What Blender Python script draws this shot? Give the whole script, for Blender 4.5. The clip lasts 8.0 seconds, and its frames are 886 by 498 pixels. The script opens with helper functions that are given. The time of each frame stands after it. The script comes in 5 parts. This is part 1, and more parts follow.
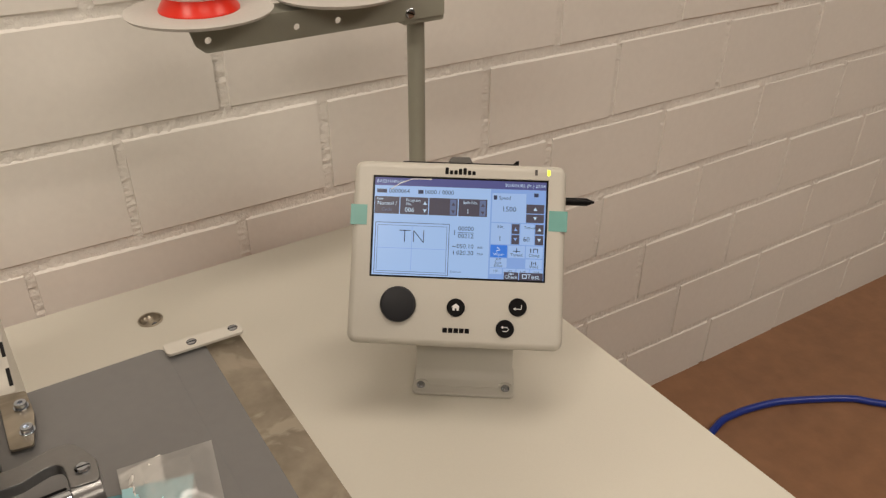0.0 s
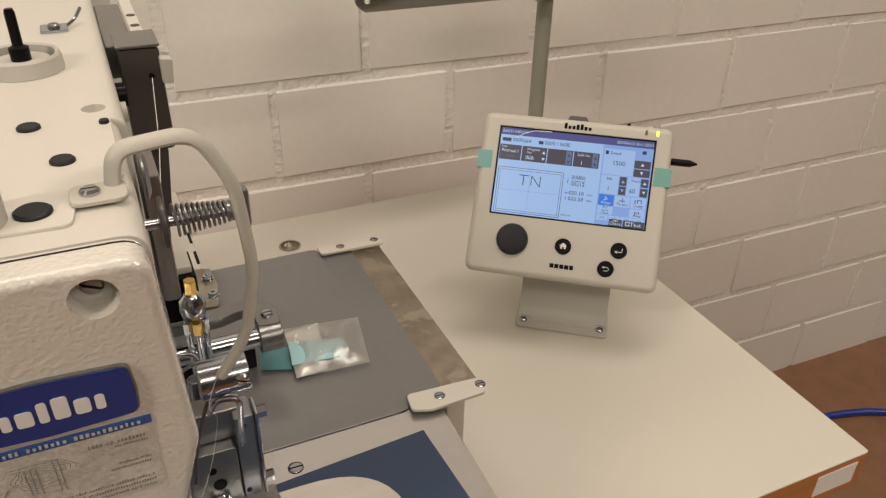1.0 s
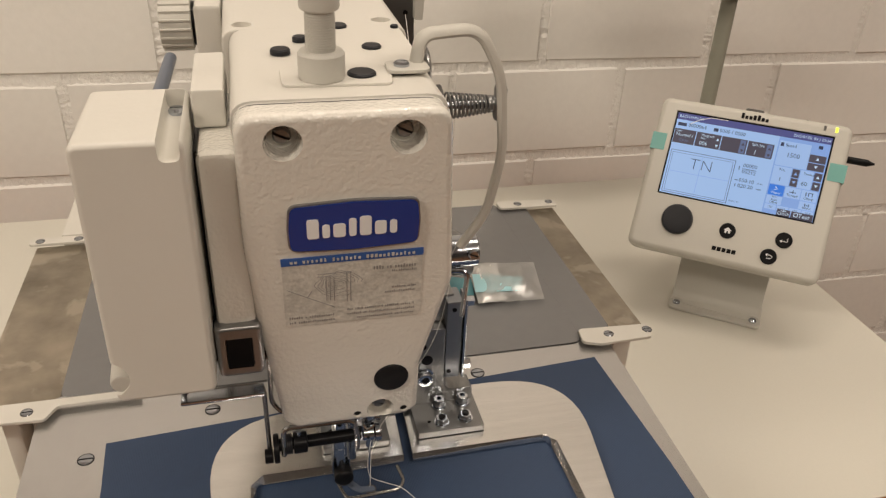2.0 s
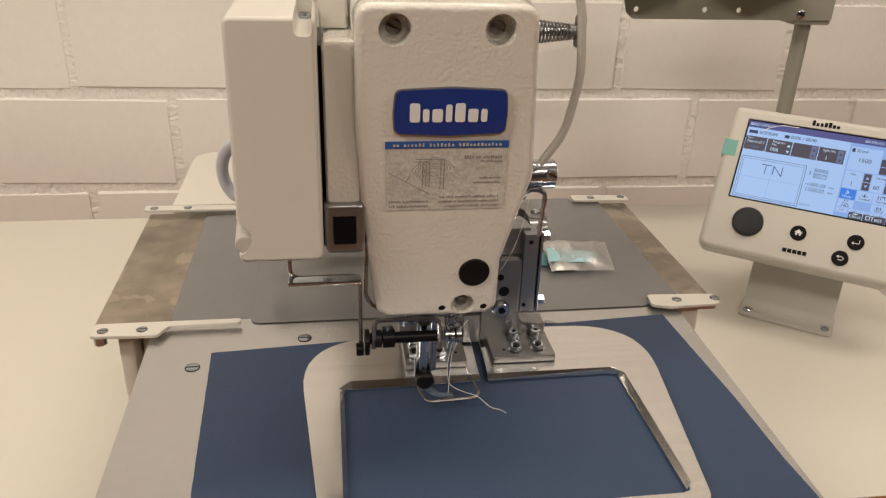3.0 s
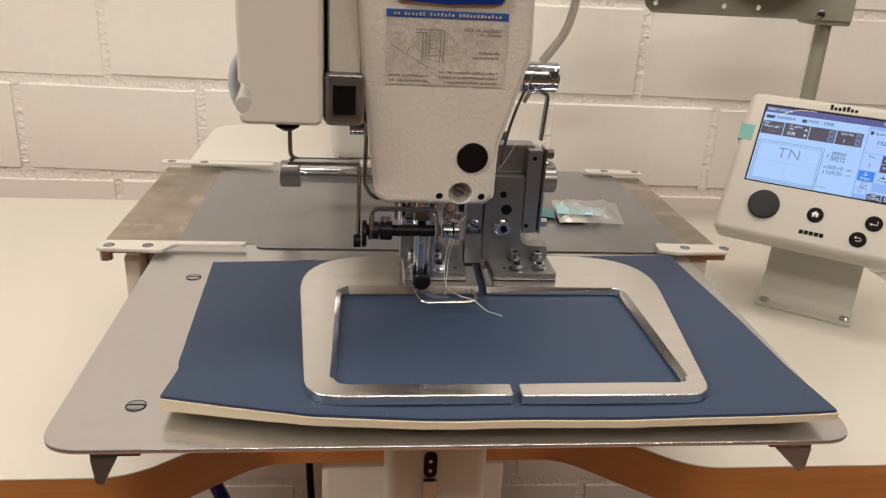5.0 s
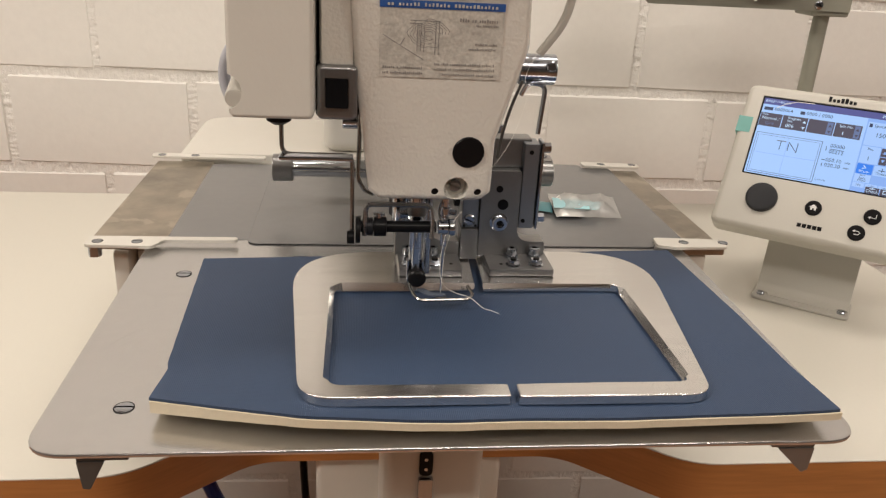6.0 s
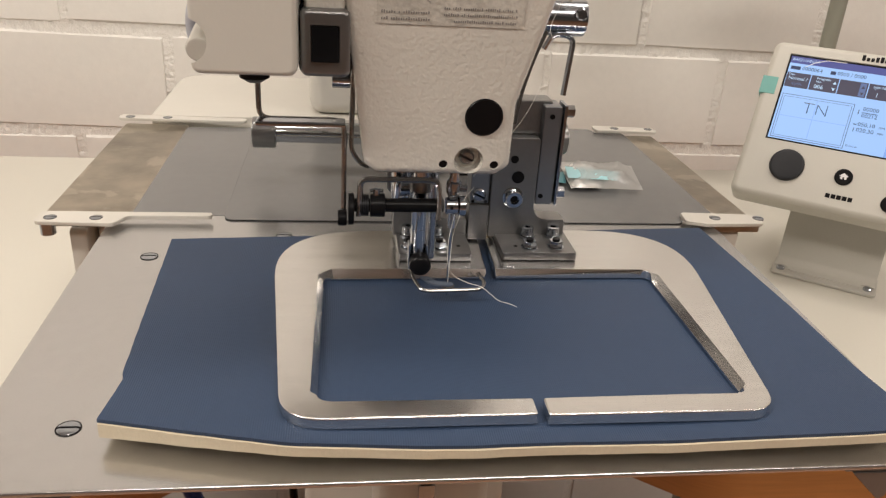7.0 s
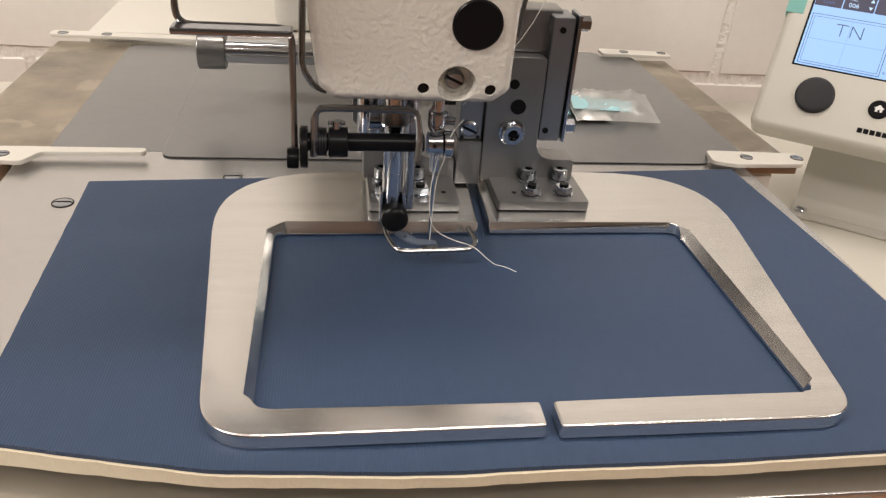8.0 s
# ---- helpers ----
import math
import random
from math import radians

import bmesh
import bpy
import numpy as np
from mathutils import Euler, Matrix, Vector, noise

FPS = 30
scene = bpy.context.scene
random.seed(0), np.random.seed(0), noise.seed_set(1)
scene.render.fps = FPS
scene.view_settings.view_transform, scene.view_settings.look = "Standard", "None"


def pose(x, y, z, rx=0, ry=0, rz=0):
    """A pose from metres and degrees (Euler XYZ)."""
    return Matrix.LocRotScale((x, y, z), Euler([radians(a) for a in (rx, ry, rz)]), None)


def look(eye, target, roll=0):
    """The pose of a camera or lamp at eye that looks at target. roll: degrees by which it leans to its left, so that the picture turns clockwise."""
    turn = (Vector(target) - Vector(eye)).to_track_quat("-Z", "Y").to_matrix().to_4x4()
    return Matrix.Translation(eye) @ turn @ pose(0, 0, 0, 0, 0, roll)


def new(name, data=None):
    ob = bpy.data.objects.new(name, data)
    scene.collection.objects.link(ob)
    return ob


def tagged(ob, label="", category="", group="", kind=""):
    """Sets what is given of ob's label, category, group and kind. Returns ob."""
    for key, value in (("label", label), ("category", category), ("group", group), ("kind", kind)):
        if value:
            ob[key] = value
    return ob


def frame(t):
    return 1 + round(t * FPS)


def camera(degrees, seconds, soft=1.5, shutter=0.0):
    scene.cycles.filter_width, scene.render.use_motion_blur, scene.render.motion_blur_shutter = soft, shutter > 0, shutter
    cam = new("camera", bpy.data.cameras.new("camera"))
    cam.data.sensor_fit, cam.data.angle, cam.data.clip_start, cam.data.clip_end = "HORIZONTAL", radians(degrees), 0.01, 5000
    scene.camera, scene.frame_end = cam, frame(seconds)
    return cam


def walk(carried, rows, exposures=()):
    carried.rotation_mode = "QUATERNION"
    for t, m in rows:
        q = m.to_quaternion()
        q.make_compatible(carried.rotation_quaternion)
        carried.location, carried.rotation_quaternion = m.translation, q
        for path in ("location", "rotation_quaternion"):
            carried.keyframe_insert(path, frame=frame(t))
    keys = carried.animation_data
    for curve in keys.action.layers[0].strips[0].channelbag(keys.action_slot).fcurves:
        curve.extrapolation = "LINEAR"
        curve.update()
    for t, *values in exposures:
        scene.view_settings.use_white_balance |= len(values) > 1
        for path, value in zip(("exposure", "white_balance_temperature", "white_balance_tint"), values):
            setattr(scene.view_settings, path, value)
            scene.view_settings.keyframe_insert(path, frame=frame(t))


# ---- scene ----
cam = camera(59.2, 8.0, soft=1.3)
PATH = [
    (0, (0.101, -0.293, 1.315), (1.032, 1.14, 0.276), 0.3),
    (0.5, (0.064, -0.334, 1.318), (0.915, 1.146, 0.277), 0.9),
    (1, (0.023, -0.382, 1.313), (0.752, 1.164, 0.274), 1.4),
    (1.5, (-0.018, -0.41, 1.305), (0.569, 1.2, 0.274), 2.1),
    (2, (-0.047, -0.442, 1.292), (0.391, 1.228, 0.283), 2.5),
    (2.2, (-0.057, -0.457, 1.285), (0.325, 1.234, 0.289), 2.6),
    (3.3, (-0.068, -0.525, 1.215), (0.188, 1.291, 0.416), 1.9),
    (3.5, (-0.062, -0.52, 1.2), (0.178, 1.309, 0.428), 2.1),
    (4, (-0.055, -0.529, 1.166), (0.161, 1.318, 0.43), 2.7),
    (4.5, (-0.054, -0.556, 1.155), (0.154, 1.297, 0.43), 3.1),
    (6, (-0.053, -0.546, 1.153), (0.173, 1.296, 0.409), 3.2),
    (6.5, (-0.055, -0.522, 1.146), (0.185, 1.305, 0.369), 3.4),
    (7, (-0.055, -0.48, 1.137), (0.201, 1.32, 0.304), 3.7),
    (7.5, (-0.048, -0.442, 1.124), (0.223, 1.32, 0.217), 4.1),
    (8, (-0.042, -0.405, 1.11), (0.245, 1.31, 0.123), 4.6),
]
walk(cam, [(t, look(eye, target, roll)) for t, eye, target, roll in PATH],
     [(0, -0.49, 6500, 10), (2, -0.46, 6500, 10), (3.5, -0.21, 6400, 10), (4.5, -0.13, 6240, 10), (6.5, -0.12, 6130, 10), (7.2, -0.08, 6070, 10), (8, 0.08, 6010, 10)])

# ---- light ----
world = bpy.data.worlds.new("room_world")
world.use_nodes = True
world.node_tree.nodes["Background"].inputs["Color"].default_value = (0.9, 0.85, 0.75, 1)
world.node_tree.nodes["Background"].inputs["Strength"].default_value = 0.05
scene.world = world


def ceiling_lamp(x, y, watts, up=0.22, colour=(1.0, 0.872, 0.732)):
    """A long ceiling fixture: most of its light goes down, some up to the ceiling."""
    for share, turn in ((1.0, 0), (up, math.pi)):
        data = bpy.data.lights.new("ceiling_light", "AREA")
        data.shape, data.size, data.size_y, data.energy, data.color = "RECTANGLE", 1.3, 0.16, watts * share, colour
        ob = new("ceiling_light", data)
        ob.location, ob.rotation_euler = (x, y, 2.5), (turn, 0, 0)


ceiling_lamp(0.3, -1.8, 21)
ceiling_lamp(0.2, 0.0, 14)
ceiling_lamp(-1.8, -0.9, 54)
ceiling_lamp(2.3, -1.2, 36)

# ---- materials ----


def material(name, colour, rough=0.5, metal=0.0, scale=40.0, vary=0.05, bump=0.0, bump_scale=None, second=4.0,
             stretch=None, coat=0.0, bump_detail=3.0, random_object=0.0, rough_vary=0.06, specular=0.5):
    mat = bpy.data.materials.new(name)
    mat.use_nodes = True
    nodes, links = mat.node_tree.nodes, mat.node_tree.links
    bsdf = nodes["Principled BSDF"]
    bsdf.inputs["Roughness"].default_value = rough
    bsdf.inputs["Metallic"].default_value = metal
    bsdf.inputs["Coat Weight"].default_value = coat
    bsdf.inputs["Specular IOR Level"].default_value = specular
    coord = nodes.new("ShaderNodeNewGeometry").outputs["Position"]
    if stretch:
        mapping = nodes.new("ShaderNodeMapping")
        mapping.inputs["Scale"].default_value = stretch
        links.new(coord, mapping.inputs["Vector"])
        coord = mapping.outputs["Vector"]

    def noise_at(s, detail):
        n = nodes.new("ShaderNodeTexNoise")
        n.inputs["Scale"].default_value, n.inputs["Detail"].default_value = s, detail
        links.new(coord, n.inputs["Vector"])
        return n.outputs["Fac"]

    fine, broad = noise_at(scale, 4.0), noise_at(second, 3.0)
    total = nodes.new("ShaderNodeMath")
    total.operation = "ADD"
    links.new(fine, total.inputs[0])
    links.new(broad, total.inputs[1])
    ramp = nodes.new("ShaderNodeMapRange")
    ramp.inputs["From Min"].default_value, ramp.inputs["From Max"].default_value = 0.6, 1.4
    ramp.inputs["To Min"].default_value, ramp.inputs["To Max"].default_value = 1 - vary, 1 + vary
    links.new(total.outputs[0], ramp.inputs["Value"])
    factor = ramp.outputs["Result"]
    if random_object:
        info = nodes.new("ShaderNodeObjectInfo")
        own = nodes.new("ShaderNodeMapRange")
        own.inputs["To Min"].default_value, own.inputs["To Max"].default_value = 1 - random_object, 1 + random_object
        links.new(info.outputs["Random"], own.inputs["Value"])
        times = nodes.new("ShaderNodeMath")
        times.operation = "MULTIPLY"
        links.new(factor, times.inputs[0])
        links.new(own.outputs["Result"], times.inputs[1])
        factor = times.outputs[0]
    scaled = nodes.new("ShaderNodeVectorMath")
    scaled.operation = "SCALE"
    scaled.inputs[0].default_value = colour
    links.new(factor, scaled.inputs["Scale"])
    links.new(scaled.outputs["Vector"], bsdf.inputs["Base Color"])
    rough_ramp = nodes.new("ShaderNodeMapRange")
    rough_ramp.inputs["To Min"].default_value = max(0.02, rough - rough_vary)
    rough_ramp.inputs["To Max"].default_value = min(1.0, rough + rough_vary)
    links.new(broad, rough_ramp.inputs["Value"])
    links.new(rough_ramp.outputs["Result"], bsdf.inputs["Roughness"])
    if bump:
        node = nodes.new("ShaderNodeBump")
        node.inputs["Strength"].default_value, node.inputs["Distance"].default_value = 1.0, bump
        links.new(noise_at(bump_scale, bump_detail) if bump_scale else fine, node.inputs["Height"])
        links.new(node.outputs["Normal"], bsdf.inputs["Normal"])
        if coat:
            links.new(node.outputs["Normal"], bsdf.inputs["Coat Normal"])
    return mat


WHITE = (0.76, 0.74, 0.68)
M = dict(
    brick=material("painted_brick", (0.81, 0.79, 0.75), 0.6, scale=90, vary=0.03, bump=0.00022, bump_scale=140, second=3, random_object=0.02),
    joint=material("painted_joint", (0.81, 0.79, 0.75), 0.65, scale=120, vary=0.05, bump=0.0013, bump_scale=420),
    mortar=material("painted_mortar", (0.80, 0.78, 0.73), 0.75, scale=120, vary=0.06, bump=0.006, bump_scale=130),
    # dark grey for the unseen walls, chosen to keep metal reflections dim
    unseen_dim=material("unseen_wall_grey", (0.20, 0.195, 0.185), 0.85, scale=30, vary=0.05, bump=0.0004, bump_scale=200),
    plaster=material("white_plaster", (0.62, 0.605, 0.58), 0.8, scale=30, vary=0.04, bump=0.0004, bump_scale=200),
    floor=material("brown_floor_coating", (0.26, 0.135, 0.072), 0.42, scale=22, vary=0.24, bump=0.0004, bump_scale=90, second=2.5),
    laminate=material("cream_laminate", (0.66, 0.64, 0.57), 0.30, scale=300, vary=0.015, bump=0.00012, bump_scale=700, second=3),
    edge=material("wood_edge_band", (0.45, 0.19, 0.055), 0.4, scale=30, vary=0.16, stretch=(1, 1, 14), second=6),
    enamel=material("white_hammered_enamel", (0.725, 0.705, 0.647), 0.22, scale=60, vary=0.02, bump=0.00042, bump_scale=520, bump_detail=1.0, coat=0.9),
    smooth=material("smooth_white_paint", (0.66, 0.64, 0.585), 0.34, scale=60, vary=0.015, bump=0.0001, bump_scale=300),
    plastic=material("off_white_plastic", (0.54, 0.525, 0.475), 0.42, scale=500, vary=0.015, bump=0.0001, bump_scale=900),
    grey_sheet=material("grey_coated_sheet", (0.168, 0.168, 0.170), 0.24, scale=120, vary=0.04, bump=0.00003, bump_scale=600, second=5, specular=0.9),
    stained=material("stained_steel_plate", (0.36, 0.32, 0.26), 0.30, metal=0.85, scale=45, vary=0.42, second=11, bump=0.0001, bump_scale=200),
    aluminium=material("brushed_aluminium", (0.64, 0.64, 0.645), 0.25, metal=0.95, scale=150, vary=0.05, second=5, bump=0.00002, bump_scale=500),
    clamp=material("milled_aluminium", (0.80, 0.795, 0.785), 0.20, metal=1.0, scale=40, vary=0.10, stretch=(2, 50, 50), rough_vary=0.08),
    cast=material("grey_cast_metal", (0.27, 0.27, 0.27), 0.30, metal=0.8, scale=200, vary=0.06, bump=0.0001, bump_scale=700),
    dark_metal=material("dark_grey_metal", (0.10, 0.096, 0.092), 0.4, metal=0.5, scale=150, vary=0.06),
    chrome=material("chromed_steel", (0.60, 0.64, 0.70), 0.10, metal=1.0, scale=60, vary=0.04),
    steel=material("bright_steel", (0.46, 0.49, 0.54), 0.20, metal=1.0, scale=120, vary=0.05),
    black=material("black_plastic", (0.007, 0.007, 0.008), 0.3, scale=200, vary=0.1, specular=0.14),
    rubber=material("dark_rubber", (0.014, 0.015, 0.019), 0.45, scale=200, vary=0.1, specular=0.3),
    foam=material("cream_foam", (0.64, 0.56, 0.42), 0.85, scale=500, vary=0.05, bump=0.0002, bump_scale=800),
    olive=material("grey_green_paint", (0.30, 0.30, 0.25), 0.45, scale=90, vary=0.04, bump=0.0001, bump_scale=400),
    hose=material("blue_hose", (0.01, 0.035, 0.28), 0.3, scale=60, vary=0.08),
    red=material("red_plastic", (0.75, 0.028, 0.012), 0.3, scale=60, vary=0.03),
    felt=material("grey_felt_disc", (0.55, 0.53, 0.50), 0.7, scale=300, vary=0.05),
    teal=material("teal_tape", (0.16, 0.40, 0.37), 0.35, scale=60, vary=0.05),
    teal_light=material("pale_teal_tape", (0.37, 0.64, 0.70), 0.4, scale=60, vary=0.08),
    teal_deep=material("deep_teal_tape", (0.09, 0.27, 0.31), 0.4, scale=60, vary=0.08),
    paper=material("white_cloth", (0.80, 0.79, 0.76), 0.8, scale=200, vary=0.05),
    blue=material("logo_blue", (0.003, 0.034, 0.24), 0.08, scale=60, vary=0.02, coat=0.5),
    band=material("sticker_blue", (0.03, 0.10, 0.34), 0.4, scale=60, vary=0.03),
    film=material("sticker_film", (0.56, 0.54, 0.49), 0.30, scale=620, vary=0.26, bump=0.0005, bump_scale=400, second=90),
    ink=material("grey_ink", (0.27, 0.26, 0.25), 0.6, scale=60, vary=0.05),
    white_ink=material("silver_letters", (0.80, 0.80, 0.80), 0.3, scale=60, vary=0.02),
    brass=material("brass", (0.60, 0.42, 0.14), 0.28, metal=1.0, scale=100, vary=0.06),
    lever=material("blue_grey_steel", (0.13, 0.16, 0.22), 0.35, metal=0.4, scale=60, vary=0.05),
    slate=material("slate_grey_steel", (0.27, 0.285, 0.31), 0.28, metal=0.75, scale=150, vary=0.06),
    screw=material("plated_screw", (0.36, 0.36, 0.35), 0.34, metal=0.25, scale=120, vary=0.08),
    wire=material("nickel_plated_wire", (0.34, 0.335, 0.33), 0.24, metal=0.9, scale=120, vary=0.06),
    thread=material("white_thread", (0.85, 0.84, 0.80), 0.8, scale=60, vary=0.02),
    pulley=material("blue_grey_plastic", (0.55, 0.57, 0.63), 0.4, scale=60, vary=0.05),
)


def woven_fabric():
    """Blue coated fabric with fine woven ribs."""
    mat = material("blue_woven_fabric", (0.031, 0.054, 0.106), 0.5, scale=200, vary=0.06, second=8, specular=0.36)
    nodes, links = mat.node_tree.nodes, mat.node_tree.links
    wave = nodes.new("ShaderNodeTexWave")
    wave.inputs["Scale"].default_value, wave.inputs["Distortion"].default_value = 350.0, 0.3
    wave.inputs["Detail"].default_value = 1.0
    links.new(nodes.new("ShaderNodeNewGeometry").outputs["Position"], wave.inputs["Vector"])
    bump = nodes.new("ShaderNodeBump")
    bump.inputs["Strength"].default_value, bump.inputs["Distance"].default_value = 0.45, 0.00016
    links.new(wave.outputs["Fac"], bump.inputs["Height"])
    links.new(bump.outputs["Normal"], nodes["Principled BSDF"].inputs["Normal"])
    return mat


def clear_film():
    mat = bpy.data.materials.new("clear_plastic_film")
    mat.use_nodes = True
    nodes, links = mat.node_tree.nodes, mat.node_tree.links
    clear, gloss, mix = nodes.new("ShaderNodeBsdfTransparent"), nodes.new("ShaderNodeBsdfGlossy"), nodes.new("ShaderNodeMixShader")
    clear.inputs["Color"].default_value = (0.93, 0.93, 0.93, 1)
    gloss.inputs["Roughness"].default_value = 0.3
    mix.inputs["Fac"].default_value = 0.24
    links.new(clear.outputs[0], mix.inputs[1])
    links.new(gloss.outputs[0], mix.inputs[2])
    milky, haze = nodes.new("ShaderNodeBsdfDiffuse"), nodes.new("ShaderNodeMixShader")
    milky.inputs["Color"].default_value = (0.82, 0.82, 0.80, 1)
    haze.inputs["Fac"].default_value = 0.16
    links.new(mix.outputs[0], haze.inputs[1])
    links.new(milky.outputs[0], haze.inputs[2])
    links.new(haze.outputs[0], nodes["Material Output"].inputs["Surface"])
    return mat


def blotched(mat, pale, scale):
    """Pale dried stains with sharp borders over the metal's own colour."""
    nodes, links = mat.node_tree.nodes, mat.node_tree.links
    bsdf = nodes["Principled BSDF"]
    under = bsdf.inputs["Base Color"].links[0].from_socket
    patches, edge, mix = nodes.new("ShaderNodeTexNoise"), nodes.new("ShaderNodeMapRange"), nodes.new("ShaderNodeMixRGB")
    patches.inputs["Scale"].default_value, patches.inputs["Detail"].default_value, patches.inputs["Distortion"].default_value = scale, 5.0, 1.2
    links.new(nodes.new("ShaderNodeNewGeometry").outputs["Position"], patches.inputs["Vector"])
    edge.inputs["From Min"].default_value, edge.inputs["From Max"].default_value = 0.52, 0.58
    edge.inputs["To Max"].default_value = 0.55
    links.new(patches.outputs["Fac"], edge.inputs["Value"])
    links.new(edge.outputs["Result"], mix.inputs["Fac"])
    links.new(under, mix.inputs["Color1"])
    mix.inputs["Color2"].default_value = (*pale, 1)
    links.new(mix.outputs["Color"], bsdf.inputs["Base Color"])


def brushed(mat, axis, amount):
    """Brushing lines that stretch the metal's highlights."""
    tangent = mat.node_tree.nodes.new("ShaderNodeTangent")
    tangent.direction_type, tangent.axis = "RADIAL", axis
    bsdf = mat.node_tree.nodes["Principled BSDF"]
    bsdf.inputs["Anisotropic"].default_value = amount
    mat.node_tree.links.new(tangent.outputs["Tangent"], bsdf.inputs["Tangent"])


blotched(M["stained"], (0.60, 0.55, 0.46), 17.0)
brushed(M["clamp"], "Z", 0.75)
brushed(M["aluminium"], "Y", 0.6)
M["fabric"] = woven_fabric()
M["clear"] = clear_film()


def glow(name, colour, strength):
    mat = bpy.data.materials.new(name)
    mat.use_nodes = True
    bsdf = mat.node_tree.nodes["Principled BSDF"]
    bsdf.inputs["Base Color"].default_value = (0.02, 0.02, 0.02, 1)
    bsdf.inputs["Roughness"].default_value = 0.25
    bsdf.inputs["Emission Color"].default_value = (*colour, 1)
    bsdf.inputs["Emission Strength"].default_value = strength
    return mat


# ---- building helpers ----
PLACE = {}


def thing(name, at, label, category, group="", kind=""):
    ob = new(name)
    ob.location = at
    ob.empty_display_size = 0.02
    PLACE[ob] = Vector(at)
    return tagged(ob, label, category, group, kind)


def solid(name, bm, mat, smooth=True):
    c = Vector()
    for v in bm.verts:
        c += v.co
    c /= max(1, len(bm.verts))
    bmesh.ops.translate(bm, verts=bm.verts[:], vec=-c)
    bmesh.ops.recalc_face_normals(bm, faces=bm.faces[:])
    me = bpy.data.meshes.new(name)
    bm.to_mesh(me)
    bm.free()
    if smooth:
        me.shade_smooth()
        me.set_sharp_from_angle(angle=radians(35))
    me.materials.append(mat)
    ob = new(name, me)
    ob.location = c
    PLACE[ob] = c
    if smooth and len(me.polygons) < 6000:
        ob.modifiers.new("weighted_normals", "WEIGHTED_NORMAL").keep_sharp = True
    return ob


def part(name, bm, mat, parent, label="", smooth=True):
    ob = solid(name, bm, mat, smooth)
    ob.parent = parent
    ob.location = PLACE[ob] - PLACE[parent]
    if label:
        ob["label"] = label
    return ob


def box(x0, x1, y0, y1, z0, z1, bevel=0.0, seg=2):
    bm = bmesh.new()
    bmesh.ops.create_cube(bm, size=1.0)
    for v in bm.verts:
        v.co = Vector(((x0 + x1) / 2 + v.co.x * (x1 - x0), (y0 + y1) / 2 + v.co.y * (y1 - y0), (z0 + z1) / 2 + v.co.z * (z1 - z0)))
    if bevel:
        bmesh.ops.bevel(bm, geom=bm.edges[:], offset=bevel, segments=seg, profile=0.5, affect="EDGES")
    return bm


def rounded(points, radii, seg=5):
    """A closed outline with its corners rounded; radii one number or one a corner."""
    n, out = len(points), []
    for i, p in enumerate(points):
        r = radii[i] if isinstance(radii, (list, tuple)) else radii
        p, a, b = Vector(p), Vector(points[i - 1]), Vector(points[(i + 1) % n])
        if r <= 0:
            out.append(p)
            continue
        da, db = (a - p), (b - p)
        half = da.angle(db) / 2
        cut = min(r / math.tan(half), da.length * 0.49, db.length * 0.49)
        s, e = p + da.normalized() * cut, p + db.normalized() * cut
        for k in range(seg + 1):
            t = k / seg
            out.append((1 - t) ** 2 * s + 2 * t * (1 - t) * p + t * t * e)
    return out


def prism(outline, lo, hi, axis="z", bevel=0.0, seg=2, rims="both"):
    """An outline pushed along an axis, its rims bevelled. Outline in (x, y) for z, (x, z) for y, (y, z) for x."""
    bm = bmesh.new()

    def place(p, h):
        return {"z": (p[0], p[1], h), "y": (p[0], h, p[1]), "x": (h, p[0], p[1])}[axis]

    lower = [bm.verts.new(place(p, lo)) for p in outline]
    upper = [bm.verts.new(place(p, hi)) for p in outline]
    bottom, top = bm.faces.new(lower[::-1]), bm.faces.new(upper)
    for i in range(len(outline)):
        j = (i + 1) % len(outline)
        bm.faces.new((lower[i], lower[j], upper[j], upper[i]))
    bmesh.ops.recalc_face_normals(bm, faces=bm.faces[:])
    if bevel:
        edges = list({e for f in ((bottom, top) if rims == "both" else (bottom,)) for e in f.edges})
        bmesh.ops.bevel(bm, geom=edges, offset=bevel, segments=seg, profile=0.5, affect="EDGES", clamp_overlap=True)
    return bm


def rod(a, b, r, r2=None, sides=20, bevel=0.0):
    """A round bar from a to b."""
    a, b = Vector(a), Vector(b)
    bm = bmesh.new()
    bmesh.ops.create_cone(bm, cap_ends=True, segments=sides, radius1=r, radius2=r if r2 is None else r2, depth=(b - a).length)
    if bevel:
        caps = [e for e in bm.edges if len({round(v.co.z, 6) for v in e.verts}) == 1]
        bmesh.ops.bevel(bm, geom=caps, offset=bevel, segments=2, profile=0.5, affect="EDGES")
    turn = (b - a).to_track_quat("Z", "Y").to_matrix().to_4x4()
    bmesh.ops.transform(bm, matrix=Matrix.Translation((a + b) / 2) @ turn, verts=bm.verts[:])
    return bm


def smooth_path(points, steps=6):
    """A rounded line through the points (Catmull-Rom)."""
    pts = [Vector(p) for p in points]
    out = []
    for i in range(len(pts) - 1):
        p0, p1, p2, p3 = pts[max(i - 1, 0)], pts[i], pts[i + 1], pts[min(i + 2, len(pts) - 1)]
        for k in range(steps):
            t = k / steps
            out.append(0.5 * (2 * p1 + (p2 - p0) * t + (2 * p0 - 5 * p1 + 4 * p2 - p3) * t * t + (3 * p1 - p0 - 3 * p2 + p3) * t ** 3))
    return out + [pts[-1]]


